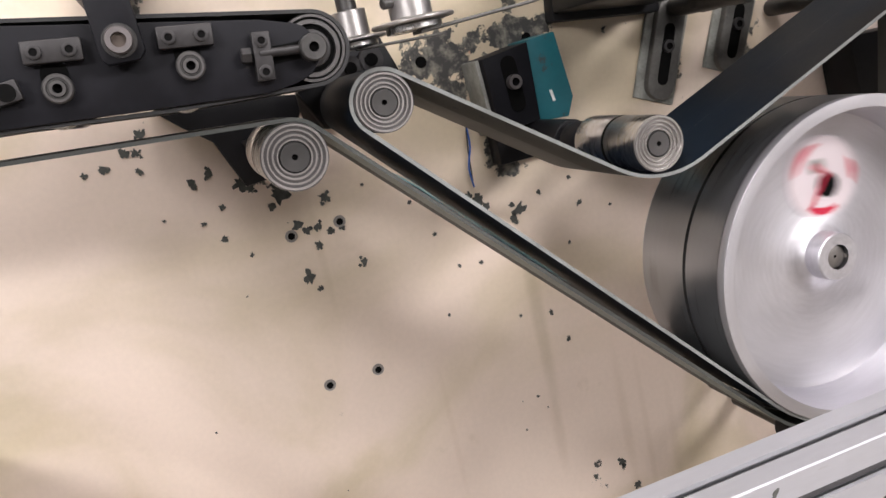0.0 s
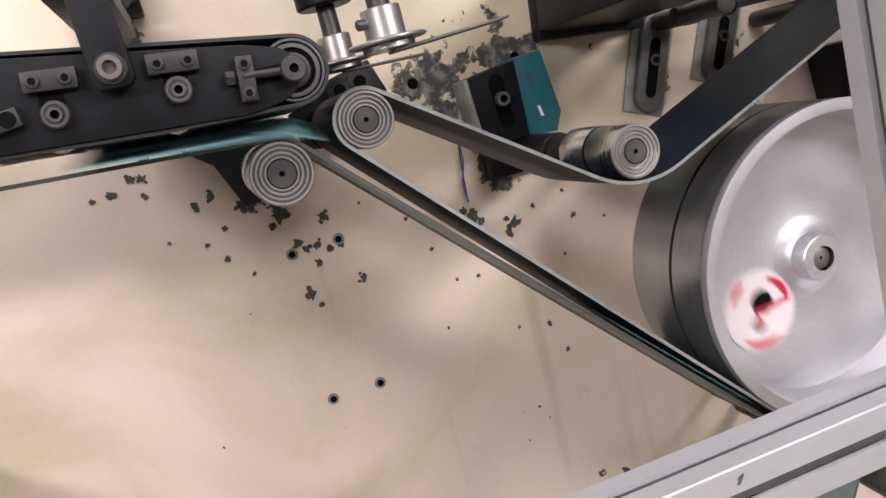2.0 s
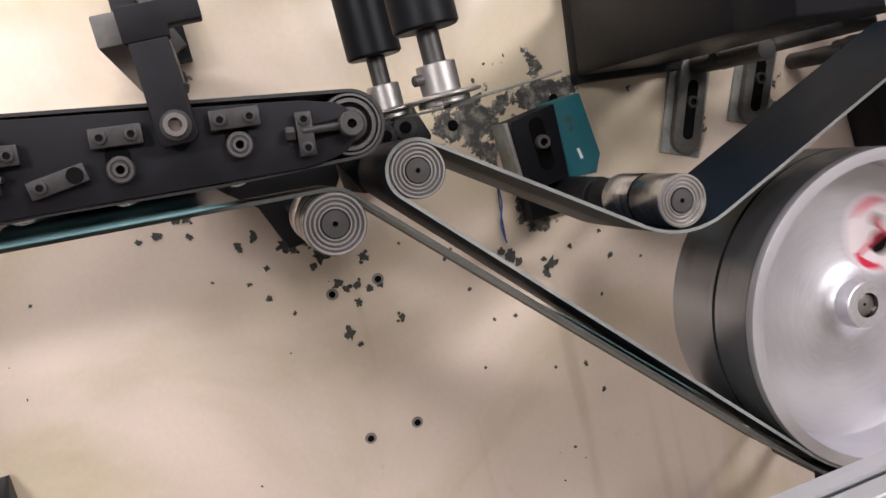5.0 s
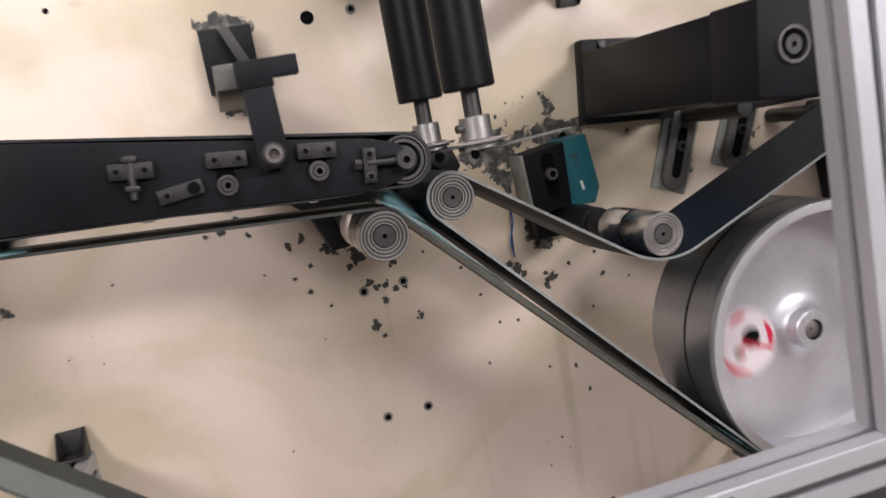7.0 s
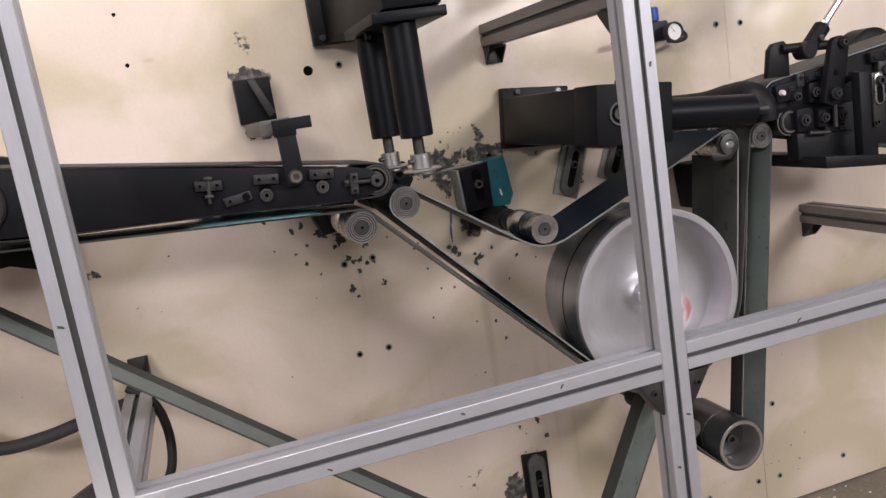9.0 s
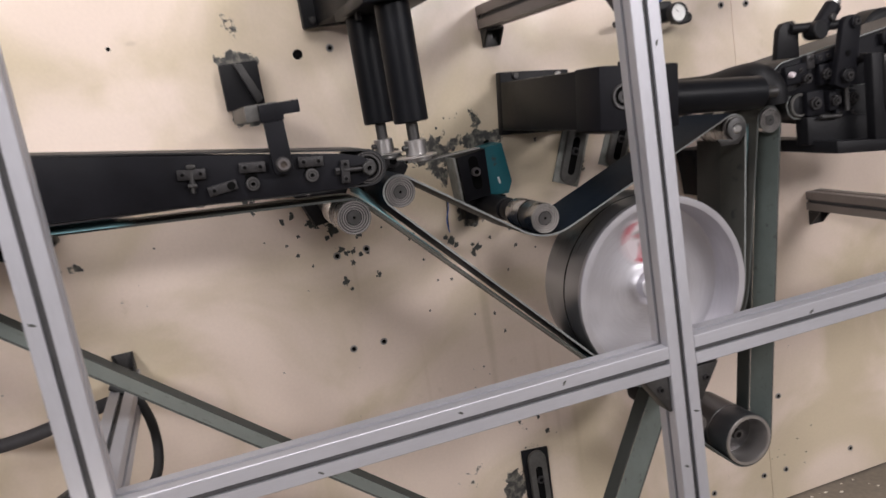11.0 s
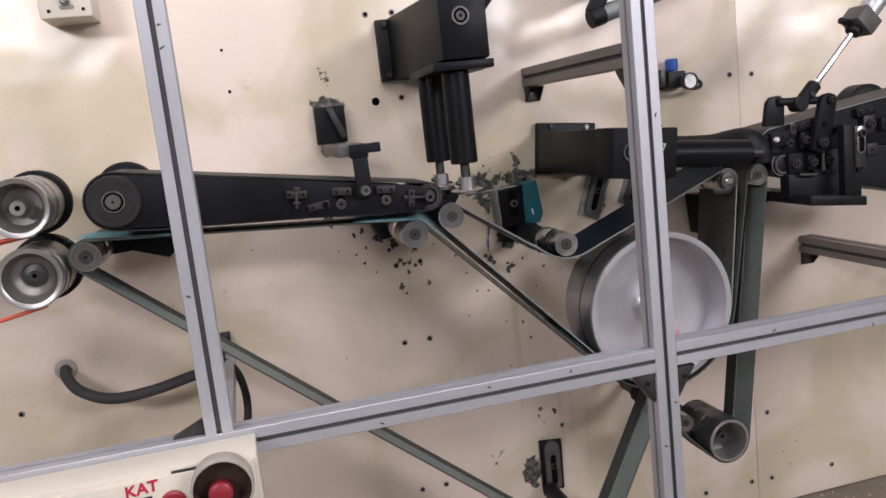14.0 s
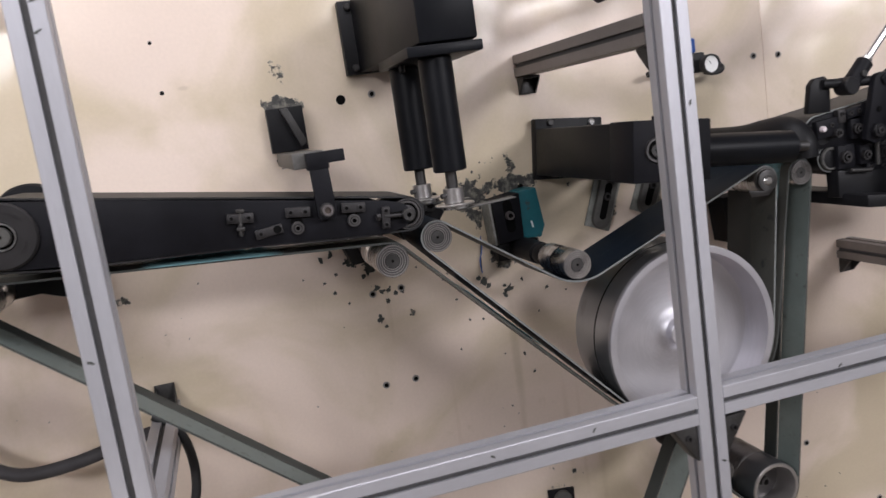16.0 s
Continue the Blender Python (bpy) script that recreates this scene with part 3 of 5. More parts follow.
guard_bar("guard_post", pose(1.9, FY, 0), BZ - 0.0168, "short slotted aluminium leg under the rail")


def corner_bracket(name, label, m):
    ob = thing(name, label, "bracket", m, "corner brackets")
    part("foot", box(-0.018, 0.018, -0.004, 0.0, -0.034, 0.0, 0.001), DARK_STEEL, ob)
    part("foot", box(-0.018, 0.018, -0.034, -0.004, -0.004, 0.0, 0.001), DARK_STEEL, ob)
    for s in (-0.018, 0.015):
        own = bmesh.new()
        a = [own.verts.new((s + d, y, z)) for d in (0, 0.003) for y, z in ((-0.004, -0.004), (-0.034, -0.004), (-0.004, -0.034))]
        own.faces.new(a[:3])
        own.faces.new(a[3:])
        for i in range(3):
            own.faces.new((a[i], a[(i + 1) % 3], a[3 + (i + 1) % 3], a[3 + i]))
        part("web", own, DARK_STEEL, ob)
    return ob


for x, z in ((QX + 0.009, 1.333), (QX + 0.0075, 1.300), (QX - 0.012, 0.93), (PX + 0.011, 1.12), (PX - 0.012, 0.52), (PX + 0.012, 0.60)):
    own = bmesh.new()
    blob(own, 0, 0, 0.0035, -0.0003, rng, 11, 0.6)
    tagged(part("scuff_mark", own, CHIP, at=Matrix.Translation((x, FY - 0.0216, z))), "small dark scuff on the aluminium post", "scuff", "scuffs on the frame")
for x, dz in ((0.14, 0.012), (-0.05, -0.013), (0.29, 0.013), (0.92, -0.012), (0.70, 0.014)):
    own = bmesh.new()
    blob(own, 0, 0, 0.0032, -0.0003, rng, 11, 1.5)
    tagged(part("scuff_mark", own, CHIP, at=Matrix.Translation((x, FY - 0.0216, BZ + dz))), "small dark scuff on the aluminium rail", "scuff", "scuffs on the frame")
corner_bracket("corner_bracket", "small dark cast bracket under the stand-off bar", pose(PX, -0.001, 1.205))
corner_bracket("corner_bracket", "small dark cast bracket under the stand-off bar", pose(1.212, -0.001, 0.699))
corner_bracket("corner_bracket", "dark bracket on top of the stand-off bar", pose(-0.309, -0.001, BZ + 0.023) @ pose(0, 0, 0, 0, 180, 0))
corner_bracket("corner_bracket", "dark cast bracket between stand-off and post", pose(PX, -0.5065, 1.205) @ pose(0, 0, 0, 0, 0, 180))
for s in (-1, 1):
    x = PX + s * 0.0218
    g = thing("gusset_plate", "dark grey gusset plate under the rail beside the post", "bracket", group="gusset plates")
    part("plate", prism([(x, BZ - 0.0218), (x + s * 0.04, BZ - 0.0218), (x + s * 0.004, BZ - 0.078), (x, BZ - 0.078)], -0.546, -0.513, 0.0015), DARK_STEEL, g)
    socket_screw(g, x + s * 0.016, -0.546, BZ - 0.04, 0.005, 0.004)
for x in (QX - 0.0218,):
    g = thing("gusset_plate", "flat grey gusset at the foot of the post", "bracket", group="gusset plates")
    part("plate", prism([(x, BZ + 0.0218), (x - 0.05, BZ + 0.0218), (x, BZ + 0.045)], -0.54, -0.52, 0.001), DARK_STEEL, g)

# ---- rollers, drum and belts ----
V = 1.917            # belt speed, metres a second
OMEGA = -653.72      # the drum, degrees a second
DRUM = (0.615, 0.702, 0.166)
SPIN = []            # things that turn: object, x, y, z, radius, sense


def ringed_roller(name, x, z, r, y0, y1, label, shaft_to=0.0, shaft_r=0.011, sense=1, body=STEEL, ring=RING_PALE):
    """A roller with a turned end face of concentric rings; its fixed shaft runs back to the panel."""
    ob = thing(name, label, "roller", Matrix.Translation((x, 0, z)), "belt rollers")
    length = y1 - y0
    face = [(0, 0.004), (r * 0.08, 0.004), (r * 0.09, 0.001), (r * 0.42, 0.001), (r * 0.43, 0.003), (r * 0.47, 0.003), (r * 0.48, 0.0015), (r * 0.52, 0.0015), (r * 0.53, 0.003), (r * 0.60, 0.003), (r * 0.61, 0.0015), (r * 0.66, 0.0015), (r * 0.67, 0.003), (r * 0.75, 0.003), (r * 0.76, 0.001), (r * 0.80, 0.001), (r * 0.81, 0.002), (r * 0.89, 0.002), (r * 0.90, 0.0), (r * 0.955, 0.0), (r * 0.965, 0.001), (r * 0.99, 0.001), (r, 0.003)]
    fm = [2, 2, 1, 1, 5, 0, 0, 3, 3, 0, 0, 3, 3, 0, 0, 3, 3, 0, 0, 3, 3, 0]
    roll = part("roll", lathe(face + [(r, length * 0.48), (r * 0.97, length * 0.49), (r * 0.97, length * 0.51), (r, length * 0.52), (r, length - 0.002), (r * 0.9, length), (0, length)], mats=fm + [4, 2, 2, 2, 4, 4, 1]), [ring, DARK_STEEL if ring is RING_PALE else RING_GREY, BORE, RING_GREY if ring is RING_PALE else RING_PALE, body, GROOVE], None)
    roll.parent = ob
    roll.matrix_basis = Matrix.Translation((0, y0, 0))
    SPIN.append((roll, 0, y0, 0, r, sense))
    if shaft_to is not None:
        part("shaft", rod((0, y1 + 0.001, 0), (0, shaft_to, 0), shaft_r), DARK_STEEL, ob, "dark steel shaft")
        part("collar", lathe([(shaft_r, 0), (r * 0.72, 0.0), (r * 0.78, 0.002), (r * 0.78, 0.03), (shaft_r, 0.03)], y=y1 + 0.012), BLACK, ob, "black shaft collar")
    return ob


RL0, RL1 = -0.30, -0.155
ringed_roller("lower_nip_roller", 0.095, 0.9385, 0.0265, RL0, RL1, "bright steel roller with ringed end face under the conveyor nose", -0.012, sense=1)
ringed_roller("upper_nip_roller", 0.173, 0.963, 0.024, RL0, RL1, "steel roller with ringed end face carrying the belt", -0.012, sense=-1, body=BLACK)
ringed_roller("tension_roller", 0.407, 0.8735, 0.0252, RL0, -0.185, "polished steel tension roller with ringed end face", -0.02, 0.016, sense=1, body=POLISHED, ring=STEEL)
ringed_roller("return_roller", 0.787, 0.957, 0.0225, RL0, RL1, "steel return roller above the drum", -0.005, sense=-1)
ringed_roller("feed_roller", 0.863, 0.959, 0.022, RL0, RL1, "small steel feed roller with ringed end face", -0.005, sense=1)
press = ringed_roller("press_roller", 0.616, 0.468, 0.023, -0.25, RL1, "dark press roller beneath the drum", None, sense=-1, body=BLACK)
part("shaft", rod((0, RL1 + 0.001, 0), (0, -0.002, 0), 0.007), DARK_STEEL, press, "thin steel shaft")
ringed_roller("guide_roller", 0.652, 0.434, 0.0185, RL0, RL1, "small steel guide roller beside the cup roller", -0.005, sense=1)
ringed_roller("low_idler_roller", 0.42, 0.205, 0.025, RL0, RL1, "black idler roller on the low slotted bracket", -0.03, 0.016, sense=1, body=BLACK)
ringed_roller("exit_roller", -0.500, 0.983, 0.0265, RL0, RL1, "steel exit roller with ringed end face", -0.005, sense=1)

cup = thing("cup_roller", "hollow bright steel cup roller carrying the belt", "roller", Matrix.Translation((0.758, 0, 0.371)), "belt rollers")
o = part("roll", lathe([(0, 0.04), (0.006, 0.04), (0.006, 0.03), (0.010, 0.03), (0.010, 0.05), (0.026, 0.052), (0.0405, 0.05), (0.0415, 0.004), (0.043, 0.0), (0.0485, 0.0), (0.050, 0.002), (0.050, 0.055), (0.049, 0.056), (0.049, 0.059), (0.050, 0.06), (0.050, 0.144), (0.03, 0.146), (0, 0.146)], mats=[1, 1, 1, 1, 1, 1, 0, 0, 0, 0, 2, 1, 1, 1, 2, 0, 0], y=0), [ALU_RIM, RING_GREY, CUP_SKIN], cup)
o.matrix_basis = Matrix.Translation((0, RL0, 0))
SPIN.append((o, 0, RL0, 0, 0.050, 1))
part("shaft", rod((0, RL1, 0), (0, -0.005, 0), 0.014), DARK_STEEL, cup, "dark steel shaft")

# the large drum: a dished aluminium face in a steel shell
drum = thing("drive_drum", "large drum with dished bright aluminium face and red-marked hole", "drum", Matrix.Translation((DRUM[0], 0, DRUM[1])))
R = DRUM[2]
face = part("face", lathe([(0.0132, 0.014), (0.0240, 0.014), (0.0252, 0.0152), (0.0258, 0.033), (0.033, 0.0395), (0.046, 0.0425), (0.075, 0.0428), (0.1455, 0.0428), (0.1492, 0.041), (0.1505, 0.036), (0.153, -0.018), (0.1536, -0.0198), (0.1545, -0.020), (0.1656, -0.020), (R, -0.0195), (R, -0.010)], segs=96, y=-0.28), ALU, drum, "bright turned aluminium dish")
face.matrix_basis = Matrix.Identity(4)
SPIN.append((face, 0, 0, 0, None, 0))
part("axle_end", lathe([(0, -0.255), (0.0016, -0.255), (0.0016, -0.2615), (0.0115, -0.2615), (0.0125, -0.2608), (0.0125, -0.20)], segs=32, mats=[1, 1, 0, 0, 0]), [DISH, BORE], face, "grey steel axle end with centre hole")
part("key", box(-0.0026, 0.0026, -0.2635, -0.255, -0.0165, -0.0115, 0.0004), DISH, face)
MX = 0.081
part("bore_seat", lathe([(0.0, -0.0022), (0.0435, -0.0022), (0.0445, 0.0)], x=MX, z=0, segs=40, y=-0.2375), PALE_DISC, face, "pale machined ring round the hole")
part("hole", lathe([(0.0, -0.0034), (0.0130, -0.0034), (0.0135, 0.0)], x=MX - 0.008, z=-0.006, segs=28, y=-0.2375), BORE, face, "dark through hole")
part("second_hole", lathe([(0.0, -0.0032), (0.008, -0.0032), (0.0085, 0.0)], x=MX + 0.012, z=0.010, segs=28, y=-0.2375), CHIP_PALE, face)
for a0, a1, rr in ((20, 88, 0.0370), (150, 215, 0.036), (262, 300, 0.0375)):
    own = bmesh.new()
    n = 14
    vs = []
    for k in range(n + 1):
        a = radians(a0 + (a1 - a0) * k / n)
        w = 0.0026 * (0.5 + math.sin(math.pi * k / n))
        vs.append([own.verts.new((MX + q * math.cos(a), -0.2404, q * math.sin(a))) for q in (rr - w, rr + w)])
    for k in range(n):
        own.faces.new((vs[k][0], vs[k][1], vs[k + 1][1], vs[k + 1][0]))
    part("red_mark", own, RED_PAINT, face, "hand-drawn red marker stroke")
for (x0, z0), (x1, z1) in (((-0.032, 0.014), (0.006, -0.003)), ((0.002, -0.006), (0.014, 0.016))):
    d = Vector((x1 - x0, z1 - z0)).normalized() * 0.0021
    own = bmesh.new()
    own.faces.new([own.verts.new((MX + x, -0.2413, z)) for x, z in ((x0 - d.y, z0 + d.x), (x1 - d.y, z1 + d.x), (x1 + d.y, z1 - d.x), (x0 + d.y, z0 - d.x))])
    part("red_mark", own, RED_PAINT, face, "hand-drawn red marker stroke")
shell = part("shell", lathe([(R, -0.289), (R, -0.2390), (R - 0.004, -0.2388), (R - 0.004, -0.2342), (R, -0.2340), (R, -0.160), (R - 0.004, -0.156), (0.02, -0.156)], segs=96, mats=[0, 1, 1, 1, 0, 0, 0]), [DRUM_SKIN, GROOVE], drum, "worn dark steel shell with a groove")
SPIN.append((shell, 0, 0, 0, None, 0))
part("shaft", rod((0, -0.155, 0), (0, -0.002, 0), 0.03), DARK_STEEL, drum, "steel shaft")

OUTER = belt_path([(0.863, 0.959, 0.0240, 1), (DRUM[0], DRUM[1], R + 0.0125, -1), (0.095, 0.9385, 0.0285, 1), (-0.500, 0.983, 0.0285, 1), (0.42, 0.205, 0.027, 1), (0.616, 0.468, 0.025, -1), (0.652, 0.434, 0.0205, 1), (0.758, 0.371, 0.052, 1)])
INNER = belt_path([(0.787, 0.957, 0.0245, -1), (DRUM[0], DRUM[1], R + 0.002, -1), (0.173, 0.963, 0.026, -1), (0.417, 0.9345, 0.0905, 1)])
for nm, path, faces, label, strips in (("outer_belt", OUTER, (BELT_GREY, BELT_BACK, BELT_CORE), "long grey-green twin conveyor belt with pale edges", ((-0.2965, -0.236), (-0.231, -0.196))), ("inner_belt", INNER, (BELT_DARK, BELT_BACK, BELT_EDGE), "dark blue belt running round the drum", ((-0.2975, -0.2290), (-0.22894, -0.157)))):
    belt = thing(nm, label, "conveyor belt")
    for y0, y1 in strips:
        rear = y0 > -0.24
        part("belt_strip", ribbon(path, y0, y1, 0.0032), [SHADED_GREY if rear and nm == "outer_belt" else faces[0], SHADED_BACK if rear else faces[1], faces[2]], belt)

# ---- tapered upper conveyor ----
CF = -0.338          # front face of its side plate
conv = thing("tapered_conveyor", "long black tapered belt conveyor with bolted side plate", "conveyor")
NOSE = (0.1225, 1.0125, 0.0240)
TAIL = (-0.432, 1.076, 0.046)
loop = belt_path([(NOSE[0], NOSE[1], NOSE[2] + 0.0015, 1), (TAIL[0], TAIL[1], TAIL[2] + 0.004, 1), (-0.38, 1.031, 0.012, 1), (-0.10, 1.0145, 0.012, 1), (0.02, 1.0035, 0.012, 1)])
part("side_plate", prism([(-0.43, 1.028), (-0.30, 1.0165), (-0.10, 1.0035), (0.02, 0.9935), (0.085, 0.9885), (0.105, 0.991)] + arc(0.106, 1.0125, 0.0205, -80, 80, 10) + [(0.09, 1.0385), (-0.30, 1.1040), (-0.428, 1.1222)], CF, CF + 0.012, 0.0012), PLATE_STEEL, conv, "black side plate with worn edges")
part("rear_plate", prism([(-0.405, 1.03), (0.105, 0.9905), (0.12, 1.02), (0.09, 1.0345), (-0.40, 1.121)], -0.19, -0.18, 0.001), BLACK, conv)
part("belt", ribbon(loop, CF + 0.004, -0.178, 0.0026), [BELT_BLACK, BELT_BLACK, BELT_BLACK], conv, "thin black conveyor belt")
o = part("nose_roller", lathe([(0, -0.002), (0.0075, -0.002), (0.0078, 0.0), (0.013, 0.001), (0.0135, 0.004), (0.0165, 0.004), (0.017, 0.001), (0.020, 0.001), (0.0205, 0.004), (0.0212, 0.004), (0.0216, 0.0), (0.0234, 0.0), (0.0240, 0.002), (0.0240, 0.145), (0, 0.145)], mats=[1, 1, 1, 1, 2, 0, 0, 0, 2, 0, 0, 0, 0, 0]), [RING_GREY, BLOCK, BORE], conv, "ringed steel nose roller")
o.matrix_basis = Matrix.Translation((NOSE[0], CF + 0.004, NOSE[1]))
part("take_up_slot", box(0.093, 0.1225, CF - 0.0008, CF + 0.002, 1.0070, 1.0190, 0), BORE, conv)
SPIN.append((o, NOSE[0], CF + 0.004, NOSE[1], NOSE[2], 1))
part("take_up_bolt", rod((0.084, CF - 0.006, 1.0155), (0.122, CF - 0.006, 1.0125), 0.0032), BLOCK, conv, "threaded take-up bolt")
part("bolt_head", rod((0.072, CF - 0.006, 1.0165), (0.079, CF - 0.006, 1.0155), 0.0055, 6), BLOCK, conv)
part("axle_block", lathe([(0, -0.010), (0.003, -0.010), (0.0035, -0.014), (0.0085, -0.014), (0.0095, -0.013), (0.0095, 0.0)], segs=28, x=0.121, z=1.0125, y=CF, mats=[1, 1, 0, 0, 0]), [DARK_STEEL, BORE], conv)
o = part("tail_pulley", lathe([(0, -0.006), (0.0022, -0.006), (0.0022, -0.010), (0.012, -0.010), (0.013, -0.009), (0.013, -0.003), (0.0165, -0.003), (0.0168, -0.006), (0.019, -0.006), (0.020, -0.004), (0.043, -0.004), (0.046, -0.001), (0.046, 0.14), (0, 0.14)], segs=64, mats=[2, 2, 1, 1, 1, 2, 3, 3, 0, 0, 0, 0, 0]), [BLOCK, WORN, BORE, STEEL], conv, "dark flanged tail pulley with bright ring")
o.matrix_basis = Matrix.Translation((TAIL[0], CF - 0.002, TAIL[1]))
SPIN.append((o, TAIL[0], CF - 0.002, TAIL[1], TAIL[2], 1))
for a in range(4):
    socket_screw(o, 0.033 * math.cos(radians(a * 90 + 12)), -0.004, 0.033 * math.sin(radians(a * 90 + 12)), 0.0042, 0.002)


def clamp_block(parent, x, z, w, h, turn, holes, name="clamp_block"):
    """A small bolted steel block on the conveyor's side plate."""
    ob = part(name, box(-w / 2, w / 2, -0.008, 0.0, -h / 2, h / 2, 0.0012), BLOCK, parent)
    ob.matrix_basis = Matrix.Translation((x, CF - 0.0005, z)) @ pose(0, 0, 0, 0, -turn, 0)
    for hx, hz in holes:
        socket_screw(ob, hx, -0.008, hz, 0.0047, 0.0016)
    return ob


clamp_block(conv, -0.0415, 1.0435, 0.036, 0.0145, -6, ((-0.0105, 0), (0.0105, 0)))
clamp_block(conv, 0.0400, 1.0365, 0.036, 0.0145, -6, ((-0.0105, 0), (0.0105, 0)))
b = clamp_block(conv, -0.0865, 1.0225, 0.040, 0.0135, 7, ((-0.012, 0),))
part("open_bore", rod((0.012, -0.0086, 0), (0.012, -0.0075, 0), 0.0058, 24, chamfer=0.0002), BORE, b)
clamp_block(conv, 0.0865, 1.0135, 0.0125, 0.033, -6, ((0, 0.0105), (0, -0.0105)))
b = clamp_block(conv, -0.1235, 1.0485, 0.038, 0.0145, -6, ((-0.012, 0), (0.012, 0)))
part("stud", rod((0, -0.005, -0.026), (0, -0.005, 0.014), 0.0036), DARK_STEEL, b)
part("nut", box(-0.006, 0.006, -0.010, -0.001, 0.008, 0.013, 0.001), DARK_STEEL, b)
part("nut", box(-0.006, 0.006, -0.010, -0.001, -0.018, -0.013, 0.001), DARK_STEEL, b)
for x, z in ((-0.0450, 1.0203), (0.0385, 1.0173)):
    part("pin", lathe([(0, -0.004), (0.0028, -0.004), (0.0031, -0.0085), (0.0052, -0.0085), (0.0056, -0.0068), (0.0066, -0.0068), (0.0070, -0.0076), (0.0086, -0.0076), (0.0096, -0.0066), (0.0096, 0.0)], segs=28, x=x, z=z, y=CF, mats=[1, 1, 2, 1, 0, 0, 2, 2, 0]), [DARK_STEEL, BORE, RING_GREY], conv, "stepped steel pin")
    part("slot", prism(slot(x, z + 0.006, 0.004, 0.0085), CF - 0.0006, CF + 0.001, 0), BORE, conv)
for x, z in ((0.03, 0.9975), (-0.05, 1.004), (-0.12, 1.009)):
    o = part("hold_down_wheel", lathe([(0, -0.003), (0.010, -0.003), (0.013, -0.001), (0.0135, 0.0), (0.0135, 0.1), (0, 0.1)], segs=32, x=x, z=z + 0.004, y=CF + 0.014), STEEL, conv, "pale hold-down wheel peeping under the plate")
# lever arm and its bracket on the panel
arm = thing("hanger_bracket", "black steel hanger arm holding the conveyor on the panel", "bracket")
part("wall_block", box(-0.042, 0.024, -0.03, -0.001, 1.128, 1.208, 0.0015), BLACK, arm, "black block on the panel")
part("web", prism([(-0.018, 1.205), (-0.004, 1.205), (0.022, 1.142), (0.010, 1.134)], -0.045, -0.0305, 0.001), DARK_STEEL, arm)
part("beam", box(-0.036, 0.010, -0.337, -0.0305, 1.104, 1.1272, 0.0015), WORN, arm, "worn horizontal beam")
part("cross_plate", prism([(-0.018, 1.1255), (0.038, 1.1255), (0.038, 1.108), (0.014, 1.108), (0.014, 1.1005), (-0.018, 1.1005)], -0.356, -0.3375, 0.0012), PLATE_STEEL, arm, "black tee plate")
part("strap", prism([(-0.015, 1.1005), (0.012, 1.1005), (0.014, 1.032), (0.009, 1.027), (-0.011, 1.027), (-0.014, 1.031)], CF - 0.018, CF - 0.006, 0.0012), PLATE_STEEL, arm, "black hanger strap")
s = socket_screw(arm, 0.0, CF - 0.018, 1.0405, 0.0088, 0.009, "strap_bolt")
tagged(s, "grey socket-head bolt")
s.data.materials[0] = BOLT_GREY
s.data.materials[1] = RUSTED
part("washer", lathe([(0.0085, -0.0195), (0.0108, -0.0195), (0.0108, -0.018), (0.0085, -0.018)], x=0.0, z=1.0405, y=CF, segs=28), DARK_STEEL, arm)
part("clamp_foot", box(-0.014, 0.012, CF - 0.006, CF - 0.0005, 1.03, 1.05, 0.001), BLACK, arm)

nipb = thing("nip_roller_bracket", "dark triangular bracket carrying the lower nip roller", "bracket")
part("web", prism([(-0.004, 0.999), (0.04, 1.002), (0.10, 0.990), (0.140, 0.984), (0.140, 0.965), (0.115, 0.925), (0.09, 0.905), (0.066, 0.903), (0.046, 0.955), (0.020, 0.976)], -0.06, -0.001, 0.002), BLACK, nipb)
part("arm", prism([(0.072, 0.950), (0.115, 0.952), (0.115, 0.918), (0.085, 0.918)], -0.145, -0.0605, 0.002), BLACK, nipb)
nipc = thing("upper_roller_bracket", "black clevis plate behind the upper nip roller", "bracket")
part("plate", prism([(0.13, 0.985), (0.16, 1.005), (0.222, 1.020), (0.234, 0.985), (0.205, 0.945), (0.15, 0.945)], -0.14, -0.120, 0.002), BLACK, nipc)
part("web", prism([(0.145, 0.985), (0.20, 0.985), (0.205, 0.945), (0.15, 0.945)], -0.1195, -0.001, 0.002), BLACK, nipc)
part("lug", lathe([(0, -0.002), (0.006, -0.002), (0.006, 0), (0.012, 0), (0.012, 0.03)], x=0.206, z=1.0, y=-0.151, segs=24, mats=[1, 1, 0, 0]), [BLOCK, BORE], nipc)

part("lug", lathe([(0, -0.002), (0.006, -0.002), (0.006, 0), (0.012, 0), (0.012, 0.03)], x=0.184, z=0.996, y=-0.151, segs=24, mats=[1, 1, 0, 0]), [BLOCK, BORE], nipc)

# ---- knife gearbox above the nose ----
kg = thing("knife_gearbox", "matt black gearbox on the panel with round bearing cap", "gearbox")
part("flange", box(0.118, 0.31, -0.022, -0.001, 1.25, 1.384, 0.002), BLACK, kg, "black mounting flange")
hb = bmesh.new()
hv = [hb.verts.new(v) for v in ((0.167, -0.38, 1.257), (0.2566, -0.38, 1.257), (0.2566, -0.38, 1.381), (0.167, -0.38, 1.381), (0.142, -0.0225, 1.252), (0.300, -0.0225, 1.252), (0.300, -0.0225, 1.384), (0.142, -0.0225, 1.384))]
for q in ((0, 1, 2, 3), (7, 6, 5, 4), (0, 4, 5, 1), (1, 5, 6, 2), (2, 6, 7, 3), (3, 7, 4, 0)):
    hb.faces.new([hv[i] for i in q])
bmesh.ops.bevel(hb, geom=list(hb.edges), offset=0.003, segments=2, affect="EDGES", profile=0.5)
